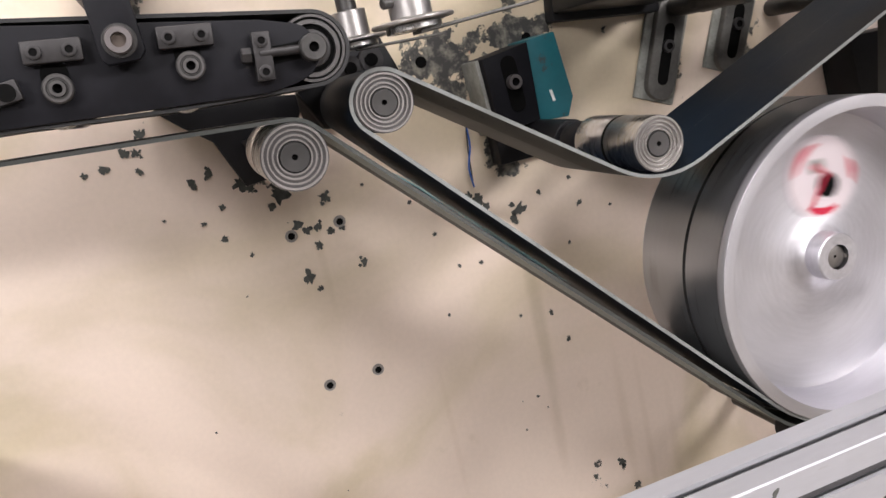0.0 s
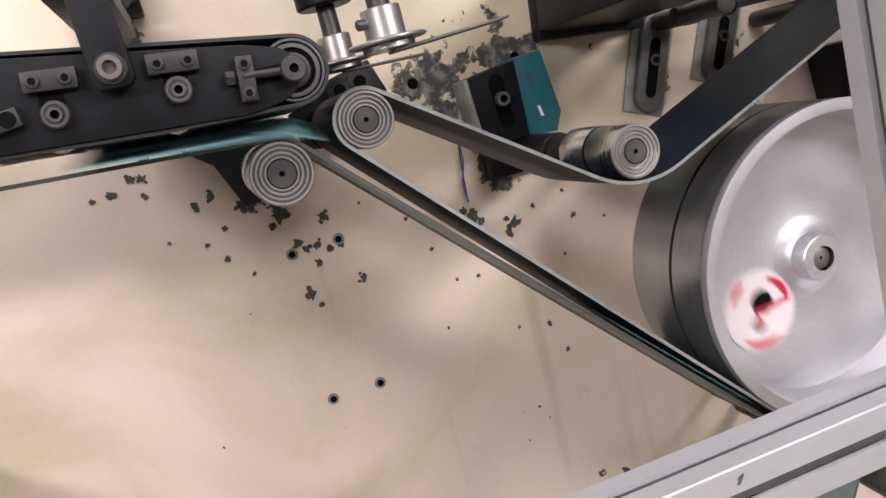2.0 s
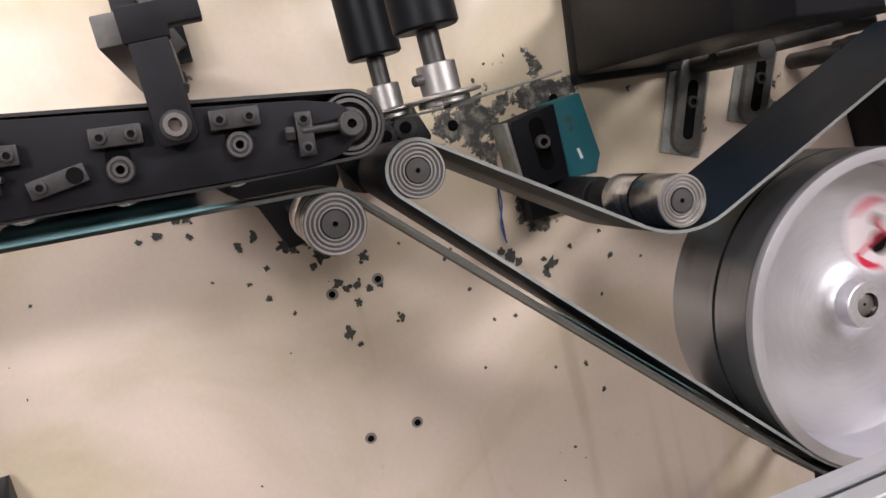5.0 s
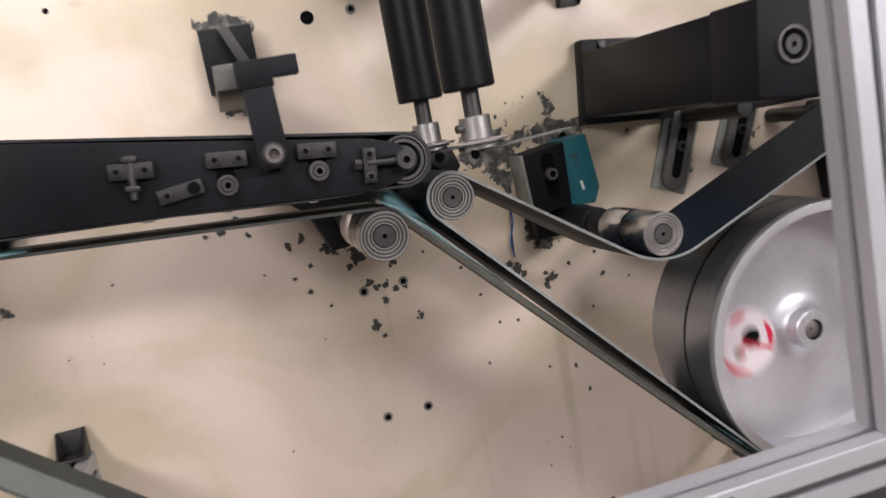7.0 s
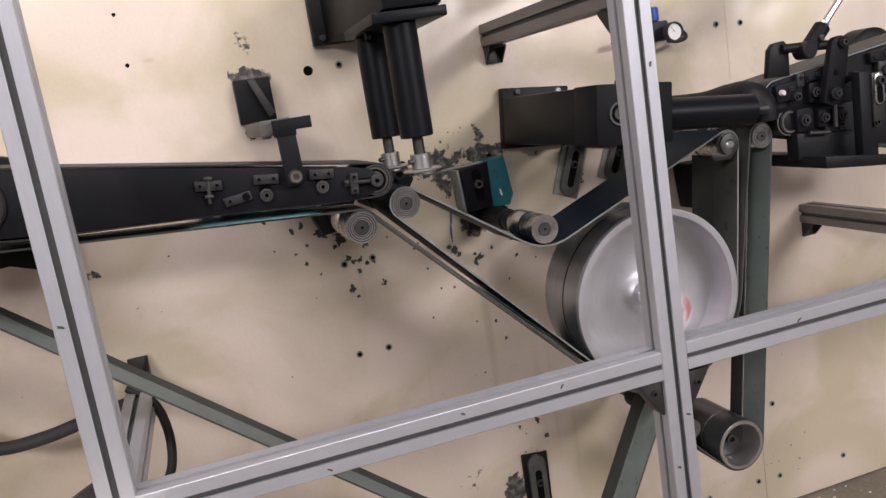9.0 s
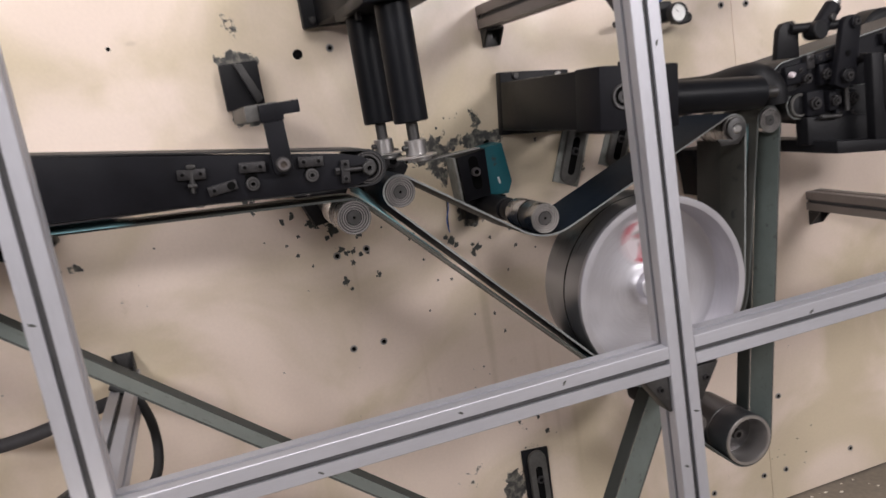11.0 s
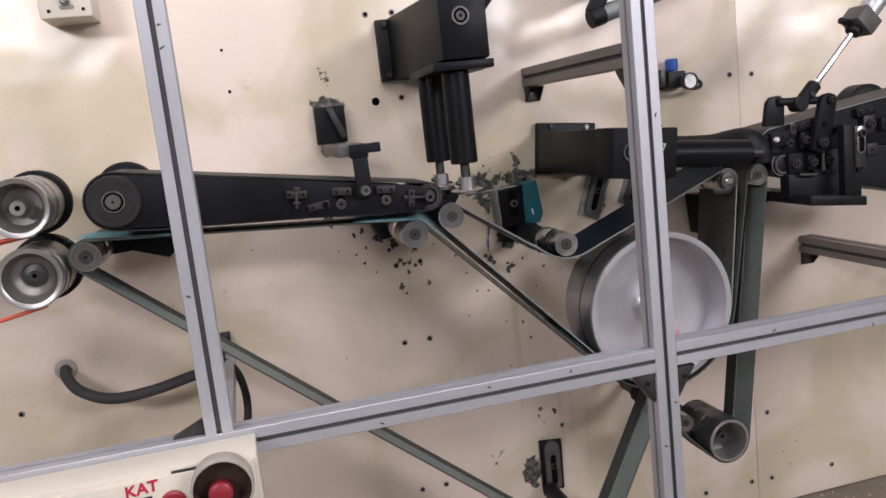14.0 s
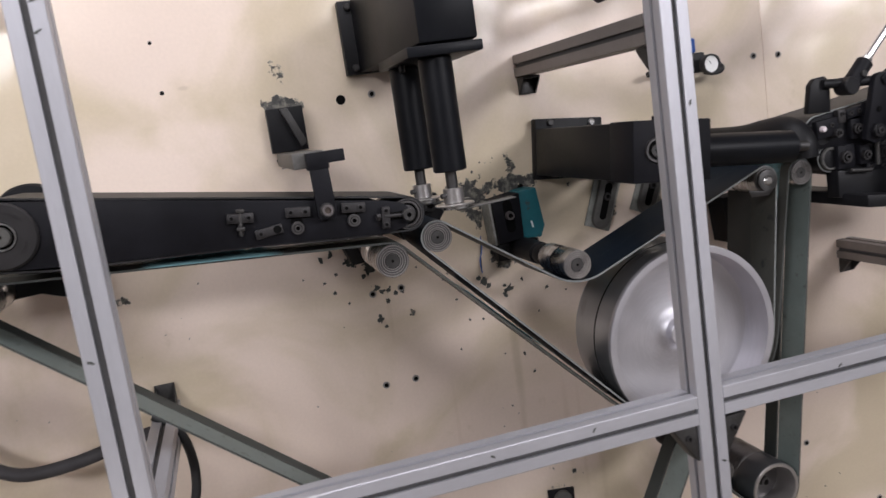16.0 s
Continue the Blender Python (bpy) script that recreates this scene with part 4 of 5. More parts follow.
part("housing", hb, BLACK_PAINT, kg, "black housing")
part("base_plate", box(0.146, 0.262, -0.384, -0.172, 1.238, 1.2535, 0.002), BLACK_PAINT, kg)
part("bearing_cap", lathe([(0, -0.0005), (0.003, -0.0005), (0.003, -0.003), (0.0085, -0.003), (0.009, -0.0005), (0.0125, -0.0005), (0.013, -0.004), (0.0165, -0.004), (0.0175, 0.0)], x=0.207, z=1.333, y=-0.380, segs=36, mats=[1, 1, 0, 1, 1, 2, 2, 2]), [DARK_STEEL, BORE, RING_GREY], kg, "ringed bearing cap")
for x, z in ((0.16, 1.238), (0.262, 1.27)):
    part("bolt", rod((x, -0.28, z), (x + (0.010 if z > 1.25 else 0), -0.28, z - (0 if z > 1.25 else 0.012)), 0.005, 6), BLACK, kg)
part("flange_bolt", rod((0.135, -0.03, 1.262), (0.135, -0.022, 1.262), 0.006, 16), DARK_STEEL, kg)
part("flange_bolt", rod((0.135, -0.03, 1.372), (0.135, -0.022, 1.372), 0.006, 16), DARK_STEEL, kg)
for x, y, z0 in ((0.182, -0.205, 1.069), (0.196, -0.345, 1.067)):
    k = thing("knife_spindle", "black spindle cylinder ending in a bright circular knife", "spindle", Matrix.Translation((x, y, 0)), "knife spindles")
    part("sleeve", rod((0, 0, 1.2378), (0, 0, z0), 0.0258, 36, chamfer=0.002), BLACK_PAINT, k, "glossy black sleeve")
    part("shaft", rod((0, 0, z0), (0, 0, z0 - 0.045), 0.0088), DARK_STEEL, k, "dark shaft")
    hub = part("hub", rod((0, 0, z0 - 0.026), (0, 0, z0 - 0.049), 0.0155, 32), ALU_RIM, k, "bright clamping hub")
    part("grub_screw", rod((-0.0215, -0.006, z0 - 0.036), (-0.012, -0.004, z0 - 0.036), 0.0042, 12), DARK_STEEL, hub)
    part("knife_disc", rod((0, 0, z0 - 0.0495), (0, 0, z0 - 0.0525), 0.0305, 48, chamfer=0.001), ALU_RIM, k, "bright circular knife")
    part("lower_disc", rod((0, 0, z0 - 0.053), (0, 0, z0 - 0.058), 0.0205, 40), STEEL, k)
part("guide_strip", prism([(0.196, 1.0085), (0.291, 1.0130), (0.291, 1.0110), (0.196, 1.0060)], -0.360, -0.338, 0.0006), WORN, kg, "thin bare steel guide strip")
part("guide_strip", prism([(0.182, 1.0105), (0.262, 1.0085), (0.262, 1.0065), (0.182, 1.0085)], -0.218, -0.200, 0.0006), WORN, kg, "thin bare steel guide strip")

# ---- teal tension block and slotted brackets ----
tb = thing("tension_block", "teal-painted steel block with slotted black face", "bracket")
part("block", prism([(0.409, 0.986), (0.446, 0.989), (0.456, 0.912), (0.446, 0.890), (0.408, 0.893)], -0.056, -0.001, 0.0015), TEAL_PAINT, tb, "teal painted flank")
part("face_plate", prism([(0.351, 0.976), (0.4085, 0.984), (0.4075, 0.895), (0.356, 0.890)], -0.0605, -0.001, 0.0012), PLATE_STEEL, tb, "black slotted face")
part("slot", prism(slot(0.382, 0.942, 0.023, 0.0092, 4), -0.0616, -0.0590, 0), BORE, tb)
tbolt = socket_screw(tb, 0.382, -0.0614, 0.944, 0.0085, 0.009, "bolt")
tbolt.data.materials[0] = BOLT_GREY
part("gasket_edge", prism([(0.346, 0.975), (0.3505, 0.976), (0.3555, 0.888), (0.351, 0.888)], -0.05, -0.001, 0.0005), CHIP_PALE, tb)
part("clamp", rod((0.407, -0.135, 0.8735), (0.407, -0.02, 0.8735), 0.0215, 36), BLACK, tb, "black clamp sleeve")
part("foot", box(0.36, 0.45, -0.03, -0.001, 0.85, 0.885, 0.003), BLACK, tb)
part("paint_mark", prism([(0.4265, 0.925), (0.430, 0.925), (0.4325, 0.912), (0.429, 0.912)], -0.0568, -0.0555, 0), WHITE_PAINT, tb)


def slotted_bracket(x, z, turn, h, w, label, pad=CHIP_PALE):
    ob = thing("slotted_bracket", label, "bracket", Matrix.Translation((x, 0, z)) @ pose(0, 0, 0, 0, -turn, 0), "slotted brackets")
    part("pad", prism([(-w * 0.6, -h * 0.52), (w * 0.56, -h * 0.54), (w * 0.62, h * 0.5), (-w * 0.58, h * 0.55)], -0.006, -0.001, 0.001), pad, ob, "scraped pad")
    part("plate", prism(slot(0, 0, h * 0.36, w * 0.40), -0.018, -0.0065, 0.002), WORN, ob)
    part("slot", prism(slot(0, -h * 0.06, h * 0.25, w * 0.15), -0.0186, -0.0160, 0), BORE, ob)
    socket_screw(ob, 0, -0.0182, h * 0.02, w * 0.16, 0.005, "bolt")
    return ob


b = slotted_bracket(0.615, 0.938, -20, 0.125, 0.05, "dark slotted bracket bolted on scraped paint")
part("rod", rod((0.0, -0.022, 0.05), (0.0, -0.16, 0.05), 0.012), DARK_STEEL, b)
slotted_bracket(0.722, 0.945, -22, 0.11, 0.05, "dark slotted bracket on a scraped pad behind the belt")
slotted_bracket(0.437, 0.262, 0, 0.128, 0.050, "black slotted bracket low on the chipped panel", BLACK)
lb = thing("low_roller_arm", "black stub arm under the slotted bracket", "arm")
part("hub", rod((0.42, -0.03, 0.205), (0.42, -0.0235, 0.205), 0.02), BLACK, lb)
part("sleeve", rod((0.42, -0.17, 0.205), (0.42, -0.0305, 0.205), 0.019, 32), BLACK, lb)
cross = thing("tension_bar", "dark round bar with collars behind the belt", "bar")
part("bar", rod((0.62, -0.075, 0.988), (0.86, -0.075, 0.985), 0.010), DARK_STEEL, cross)
part("collar", rod((0.632, -0.075, 0.988), (0.652, -0.075, 0.988), 0.016), BLACK, cross)
part("collar", rod((0.69, -0.075, 0.987), (0.70, -0.075, 0.987), 0.016), BLACK, cross)
wire = thing("loose_wire", "thin blue loose wire hanging from the bracket", "wire")
part("strand", tube([(0.335, -0.006, 0.905), (0.334, -0.008, 0.88), (0.327, -0.008, 0.855), (0.329, -0.006, 0.83)], 0.0011, 8), BLUE_KNOB, wire)
part("strand", tube([(0.335, -0.006, 0.905), (0.331, -0.007, 0.875), (0.329, -0.006, 0.838)], 0.0009, 8), RUBBER, wire)

# ---- second gearbox with its motor, tilted on the panel ----
g2 = thing("drive_gearbox", "long matt black gearbox standing out from the panel", "gearbox", Matrix.Translation((0.53, 0, 1.048)) @ pose(0, 0, 0, 0, 6, 0))
part("flange", box(-0.062, 0.085, -0.024, -0.001, -0.055, 0.066, 0.003), BLACK, g2, "black mounting flange")
part("housing", box(-0.062, 0.07, -0.412, -0.0245, -0.046, 0.046, 0.003), BLACK_PAINT, g2, "black housing")
part("end_cap", box(-0.064, 0.072, -0.419, -0.3405, -0.048, 0.048, 0.003), PLATE_STEEL, g2, "burnished end cap")
part("bearing_cap", lathe([(0, -0.001), (0.003, -0.001), (0.003, -0.003), (0.0095, -0.003), (0.010, -0.0005), (0.0145, -0.0005), (0.0152, -0.004), (0.0185, -0.004), (0.0195, 0.0)], x=-0.025, z=0.002, y=-0.419, segs=36, mats=[1, 1, 0, 1, 1, 2, 2, 2]), [DARK_STEEL, BORE, RING_GREY], g2, "ringed bearing cap")
for x in (-0.005, 0.055):
    part("bolt", rod((x, -0.38, 0.048), (x, -0.38, 0.055), 0.005, 6), BLACK, g2)
part("side_bolt", rod((0.072, -0.39, 0.03), (0.082, -0.39, 0.03), 0.005, 6), BLACK, g2)
part("flange_nut", lathe([(0, -0.006), (0.005, -0.006), (0.007, -0.004), (0.007, 0)], x=0.06, z=0.056, y=-0.024, segs=16), STEEL, g2)
part("flange_nut", lathe([(0, -0.006), (0.005, -0.006), (0.007, -0.004), (0.007, 0)], x=-0.03, z=0.058, y=-0.024, segs=16), DARK_STEEL, g2)
motor = part("spindle_sleeve", rod((0.0725, -0.36, -0.004), (0.268, -0.36, -0.004), 0.0275, 40, chamfer=0.004), BLACK_PAINT, g2, "glossy black sleeve")
part("shaft", rod((0.268, -0.36, -0.004), (0.30, -0.36, -0.004), 0.009), DARK_STEEL, motor)
txt = bpy.data.curves.new("mark", "FONT")
txt.body, txt.size, txt.extrude = "-7", 0.021, 0.0003
txt.materials.append(WHITE_PAINT)
to = new("painted_mark", txt)
to.parent, to.matrix_basis = g2, pose(0.030, -0.4196, 0.003, 90, 0, 0)
tagged(to, "white painted mark")
elbow = thing("roller_elbow", "black cast elbow with rounded end over the feed roller", "bracket")
part("bend", tube([(0.825, -0.001, 1.022), (0.825, -0.18, 1.024), (0.828, -0.26, 1.034), (0.836, -0.305, 1.036), (0.842, -0.326, 1.016), (0.843, -0.328, 0.990)], 0.028, 24), BLACK, elbow, "rounded black bend")
dev = thing("roller_end_bracket", "pale cast end cap above the return roller", "bracket")
part("cap", prism(arc(0.787, 0.957, 0.020, -60, 240, 18) + [(0.745, 0.945), (0.752, 0.932), (0.787, 0.93)], -0.306, -0.3015, 0.001), DARK_STEEL, dev)
part("boss", lathe([(0, -0.003), (0.006, -0.003), (0.009, 0)], x=0.787, z=0.957, y=-0.3065, segs=24), STEEL, dev)

# ---- right-hand feed conveyor and its lever work ----
rc = thing("feed_conveyor", "black twin feed conveyor crowded with bolted blocks", "conveyor", Matrix.Translation((0.92, 0, 1.02)))


def rblock(x, z, w, h, y=-0.318, d=0.012, m=PLATE_STEEL, name="clamp_block", turn=0, screws=((0, 0),), r=0.0042):
    ob = part(name, box(-w / 2, w / 2, -d, 0, -h / 2, h / 2, 0.0012), m, rc)
    ob.matrix_basis = Matrix.Translation((x, y, z)) @ pose(0, 0, 0, 0, -turn, 0)
    for sx, sz in screws:
        socket_screw(ob, sx, -d, sz, r, 0.003)
    return ob


part("upper_plate", prism(arc(-0.026, 0.006, 0.029, 100, 270, 10) + [(0.4, -0.032), (0.4, 0.088)], -0.318, -0.306, 0.0012), PLATE_STEEL, rc, "black upper side plate")
part("upper_belt", ribbon(belt_path([(-0.026, 0.006, 0.0305, 1), (0.4, 0.0, 0.032, 1), (0.4, 0.060, 0.032, 1)]), -0.312, -0.19, 0.0024), [BELT_BLACK, BELT_BLACK, BELT_EDGE], rc, "black belt with pale edge")
part("lower_plate", prism(arc(-0.009, -0.043, 0.0215, 80, 260, 10) + [(0.4, -0.165), (0.4, -0.040)], -0.318, -0.306, 0.0012), BLACK, rc, "black lower side plate")
part("lower_belt", ribbon(belt_path([(-0.009, -0.043, 0.023, 1), (0.4, -0.135, 0.028, 1), (0.4, -0.07, 0.028, 1)]), -0.314, -0.19, 0.0024), [BELT_BLACK, BELT_BLACK, BELT_EDGE], rc, "black belt with pale edge")
part("nose_ring", lathe([(0.0165, -0.003), (0.0195, -0.003), (0.021, 0.0), (0.021, 0.01)], x=-0.009, z=-0.043, y=-0.3185, segs=36), WORN, rc, "pale worn nose ring")
part("nose_roller", lathe([(0, -0.006), (0.006, -0.006), (0.007, -0.001), (0.024, -0.001), (0.025, 0.0), (0.025, 0.1)], x=-0.026, z=0.008, y=-0.3185, segs=36), BLACK, rc)
for x, z, w, h, tn, sc in (
        (-0.020, 0.013, 0.046, 0.032, 4, ((0.008, 0.004),)), (0.040, 0.034, 0.036, 0.018, 6, ((-0.01, 0), (0.008, 0))), (0.040, 0.004, 0.022, 0.036, 0, ()),
        (0.012, 0.030, 0.016, 0.024, 0, ((0, 0.004),)), (0.068, 0.010, 0.020, 0.030, 0, ((0, 0.006),)), (0.108, 0.036, 0.020, 0.028, 6, ((0, 0.006), (0, -0.006))),
        (0.196, 0.050, 0.046, 0.020, 6, ((-0.012, 0), (0.012, 0))), (0.204, 0.020, 0.028, 0.038, 0, ()), (0.25, 0.016, 0.028, 0.028, 0, ((0, 0),)), (0.30, 0.062, 0.040, 0.014, 6, ((-0.012, 0), (0.012, 0))),
        (0.016, -0.043, 0.036, 0.042, 0, ()), (0.056, -0.044, 0.020, 0.036, 0, ()), (0.094, -0.046, 0.022, 0.026, 0, ()),
        (0.082, -0.070, 0.046, 0.015, -3, ((-0.014, 0), (0.014, 0))), (0.168, -0.070, 0.038, 0.020, 0, ((-0.01, 0), )), (0.21, -0.035, 0.026, 0.026, 0, ((0, 0),)), (0.28, -0.055, 0.038, 0.014, 0, ((-0.012, 0), (0.012, 0))), (0.34, -0.04, 0.03, 0.02, 0, ((0, 0),))):
    rblock(x, z, w, h, turn=tn, screws=sc, m=BLOCK if (x * 1000) % 3 < 1 else PLATE_STEEL)
part("bright_pin", lathe([(0, -0.008), (0.004, -0.008), (0.0055, -0.005), (0.0055, 0)], x=-0.034, z=0.013, y=-0.331, segs=16), PALE_DISC, rc, "bright polished pin end")
part("spindle", rod((0.074, -0.340, -0.024), (0.074, -0.340, -0.066), 0.0042), DARK_STEEL, rc)
part("spindle", rod((0.016, -0.338, -0.068), (0.06, -0.338, -0.073), 0.004), DARK_STEEL, rc)
for x, z, r in ((0.040, 0.004, 0.0095), (0.012, -0.043, 0.011), (0.056, -0.045, 0.009), (0.096, -0.046, 0.010), (0.174, -0.072, 0.009), (0.206, 0.021, 0.010), (-0.002, 0.002, 0.008), (0.13, 0.02, 0.009)):
    part("pin", lathe([(0, -0.018), (0.0025, -0.018), (0.003, -0.022), (r * 0.6, -0.022), (r * 0.65, -0.019), (r, -0.019), (r, 0)], x=x, z=z, y=-0.318, segs=24, mats=[1, 1, 0, 1, 0, 0]), [BLOCK, BORE], rc)
stand = thing("conveyor_stand", "black steel shelf and upright carrying the feed conveyor", "stand")
part("shelf", prism([(0.925, 0.912), (1.064, 0.893), (1.064, 0.873), (0.925, 0.890)], -0.385, -0.0605, 0.002), BLACK, stand, "black shelf plate")
part("upright", prism([(1.016, 0.8985), (1.040, 0.895), (1.040, 1.046), (1.016, 1.049)], -0.378, -0.358, 0.002), BLACK, stand, "black upright")
part("slot_plate", box(1.0405, 1.066, -0.382, -0.374, 0.956, 1.043, 0.001), DARK_STEEL, stand, "worn slotted plate")
part("slot_rim", prism(slot(1.053, 1.014, 0.018, 0.0105), -0.3855, -0.3825, 0.0008), STEEL, stand, "bright worn edge of the slot")
part("slot", prism(slot(1.053, 1.004, 0.010, 0.0062), -0.3870, -0.3850, 0), BORE, stand)
socket_screw(stand, 1.053, -0.3855, 1.028, 0.0085, 0.007, "bolt")
part("wall_bracket", prism([(0.86, 0.90), (1.02, 0.895), (1.14, 0.87), (0.96, 0.84), (0.87, 0.80)], -0.06, -0.001, 0.002), BLACK, stand, "black wall bracket")
part("back_web", prism([(0.915, 0.955), (1.10, 0.935), (1.10, 0.882), (0.915, 0.905)], -0.33, -0.30, 0.002), BLACK, stand)
lever = thing("lever_linkage", "black lever pair joined by a cross bar", "linkage")
part("lever", prism([(0.873, 1.062), (0.882, 1.112), (0.892, 1.122), (0.914, 1.124), (0.924, 1.114), (0.922, 1.06)], -0.315, -0.302, 0.002), BLACK, lever)
part("lever", prism([(0.960, 1.004)] + [(0.986, 1.108), (0.994, 1.116), (1.008, 1.118), (1.020, 1.114), (1.025, 1.104), (1.004, 1.000), (0.98, 0.994)], -0.352, -0.338, 0.002), PLATE_STEEL, lever, "worn lever")
part("cross_bar", rod((0.906, -0.3155, 1.110), (1.005, -0.3375, 1.104), 0.0085), BLACK, lever)
part("lever_bush", rod((1.009, -0.3525, 1.105), (1.009, -0.3575, 1.105), 0.0105, 24), PLATE_STEEL, lever)
socket_screw(lever, 1.009, -0.3575, 1.105, 0.006, 0.003)
part("lever_hole", rod((0.990, -0.3545, 1.054), (0.990, -0.3522, 1.054), 0.005, 20, chamfer=0.0004), BORE, lever)
part("lever_boss", rod((0.982, -0.3525, 1.017), (0.982, -0.3625, 1.017), 0.0125, 24, chamfer=0.0015), BLACK, lever)
socket_screw(lever, 0.982, -0.3625, 1.017, 0.006, 0.003)
air = thing("air_cylinder", "pneumatic cylinder with bright chrome rod", "cylinder")
p, q = Vector((0.948, -0.326, 1.095)), Vector((1.103, -0.318, 1.246))
d = (q - p).normalized()
part("fork", rod(p, p + d * 0.064, 0.0148, 28, chamfer=0.003), PLATE_STEEL, air, "black rod end")
part("fork_eye", lathe([(0, -0.016), (0.014, -0.016), (0.016, -0.014), (0.016, 0.014), (0.014, 0.016), (0, 0.016)], x=p.x, z=p.z + 0.006, y=p.y, segs=28), BLACK, air)
part("fork_pin", rod(p + d * 0.034 + Vector((0.001, -0.020, 0)), p + d * 0.034, 0.006, 16), DARK_STEEL, air)
part("lock_nut", rod(p + d * 0.0645, p + d * 0.072, 0.0095, 6), STEEL, air)
part("rod", rod(p + d * 0.0725, p + d * 0.205, 0.0066), CHROME, air, "polished chrome rod")
part("gland", rod(p + d * 0.2055, p + d * 0.218, 0.016, 24), BLACK, air)
head = part("head", box(-0.027, 0.027, -0.027, 0.027, 0.0, 0.040, 0.003), WORN, air, "square grey head")
head.matrix_basis = Matrix.Translation(p + d * 0.2185) @ d.to_track_quat("Z", "Y").to_matrix().to_4x4()
part("barrel", rod(p + d * 0.259, p + d * 0.45, 0.023, 36), ALU, air, "bright aluminium barrel")
part("port", rod(p + d * 0.235 + Vector((-0.05, 0, 0.008)), p + d * 0.235 + Vector((-0.020, 0, 0.0)), 0.007), BLACK, air)
wh = thing("idle_pulley", "dark round wheel behind the feed conveyor", "pulley")
part("wheel", lathe([(0, -0.01), (0.02, -0.01), (0.05, -0.002), (0.061, 0.0), (0.064, 0.003), (0.064, 0.05), (0, 0.05)], x=1.297, z=1.060, y=-0.14, segs=48), BLACK, wh)
part("shaft", rod((1.297, -0.09, 1.060), (1.297, -0.002, 1.060), 0.012), DARK_STEEL, wh)

# ---- air regulator with gauge ----
reg = thing("air_regulator", "air regulator with blue knob and round white gauge", "regulator")
part("body", box(0.806, 0.852, -0.055, -0.001, 1.165, 1.205, 0.004), RUBBER, reg, "black body")
part("knob", rod((0.830, -0.028, 1.206), (0.830, -0.028, 1.236), 0.0155, 24, chamfer=0.003), BLUE_KNOB, reg, "blue knob")
part("valve", box(0.79, 0.8055, -0.045, -0.01, 1.172, 1.212, 0.002), DARK_STEEL, reg)
gz = part("gauge", lathe([(0.0, 0.004), (0.0165, 0.004), (0.0172, 0.0), (0.0195, 0.0), (0.020, 0.003), (0.020, 0.016), (0.008, 0.02), (0.008, 0.03)], x=0.843, z=1.178, y=-0.09, segs=40, mats=[1, 0, 0, 0, 0, 0, 0]), [RUBBER, DIAL], reg, "round gauge with white dial")
part("needle", prism([(0.8425, 1.178), (0.844, 1.178), (0.836, 1.188)], -0.0868, -0.0863, 0), BORE, gz)
part("fitting", rod((0.853, -0.03, 1.176), (0.872, -0.03, 1.174), 0.0075), RUBBER, reg, "black push fitting")
part("hose", tube([(0.850, -0.05, 1.164), (0.872, -0.05, 1.160), (0.892, -0.047, 1.163), (0.899, -0.040, 1.171), (0.893, -0.032, 1.178), (0.872, -0.03, 1.176)], 0.005, 12), RUBBER, reg, "black looped air hose")
part("pipe", rod((0.73, -0.03, 1.175), (0.789, -0.03, 1.178), 0.006), RUBBER, reg)

# ---- upper right: slanted cross tube on brackets ----
ut = thing("cross_tube", "slanting grey steel tube with open end on a black bracket", "tube")
a, b2 = Vector((0.575, -0.20, 1.335)), Vector((1.02, -0.20, 1.455))
part("tube", rod(a, b2, 0.019, 36), TUBE_GREY, ut)
part("end_block", rod(a - Vector((0.03, 0, 0.008)), a, 0.021, 28), BLACK, ut)
part("open_roller", lathe([(0, 0.02), (0.015, 0.02), (0.0165, 0.0), (0.020, 0.0), (0.021, 0.002), (0.021, 0.12)], x=0.772, z=1.385, y=-0.255, segs=36, mats=[1, 0, 0, 0, 0]), [STEEL, BORE], ut, "bright open roller end")
part("hanger", prism([(0.535, 1.345), (0.560, 1.325), (0.625, 1.43), (0.60, 1.45)], -0.215, -0.195, 0.003), BLACK, ut, "black hanger plate")
part("hanger_foot", prism([(0.59, 1.46), (0.65, 1.46), (0.65, 1.40), (0.61, 1.40)], -0.194, -0.001, 0.003), BLACK, ut)
part("stub", rod((0.61, -0.217, 1.415), (0.61, -0.24, 1.415), 0.009), STEEL, ut)
hp = thing("upper_bracket", "black slanted bracket beside the knife gearbox", "bracket")
part("plate", prism([(0.285, 1.372), (0.315, 1.352), (0.40, 1.45), (0.36, 1.47)], -0.16, -0.001, 0.004), BLACK, hp)
part("lug", box(0.42, 0.455, -0.04, -0.001, 1.425, 1.46, 0.003), BLACK, hp)

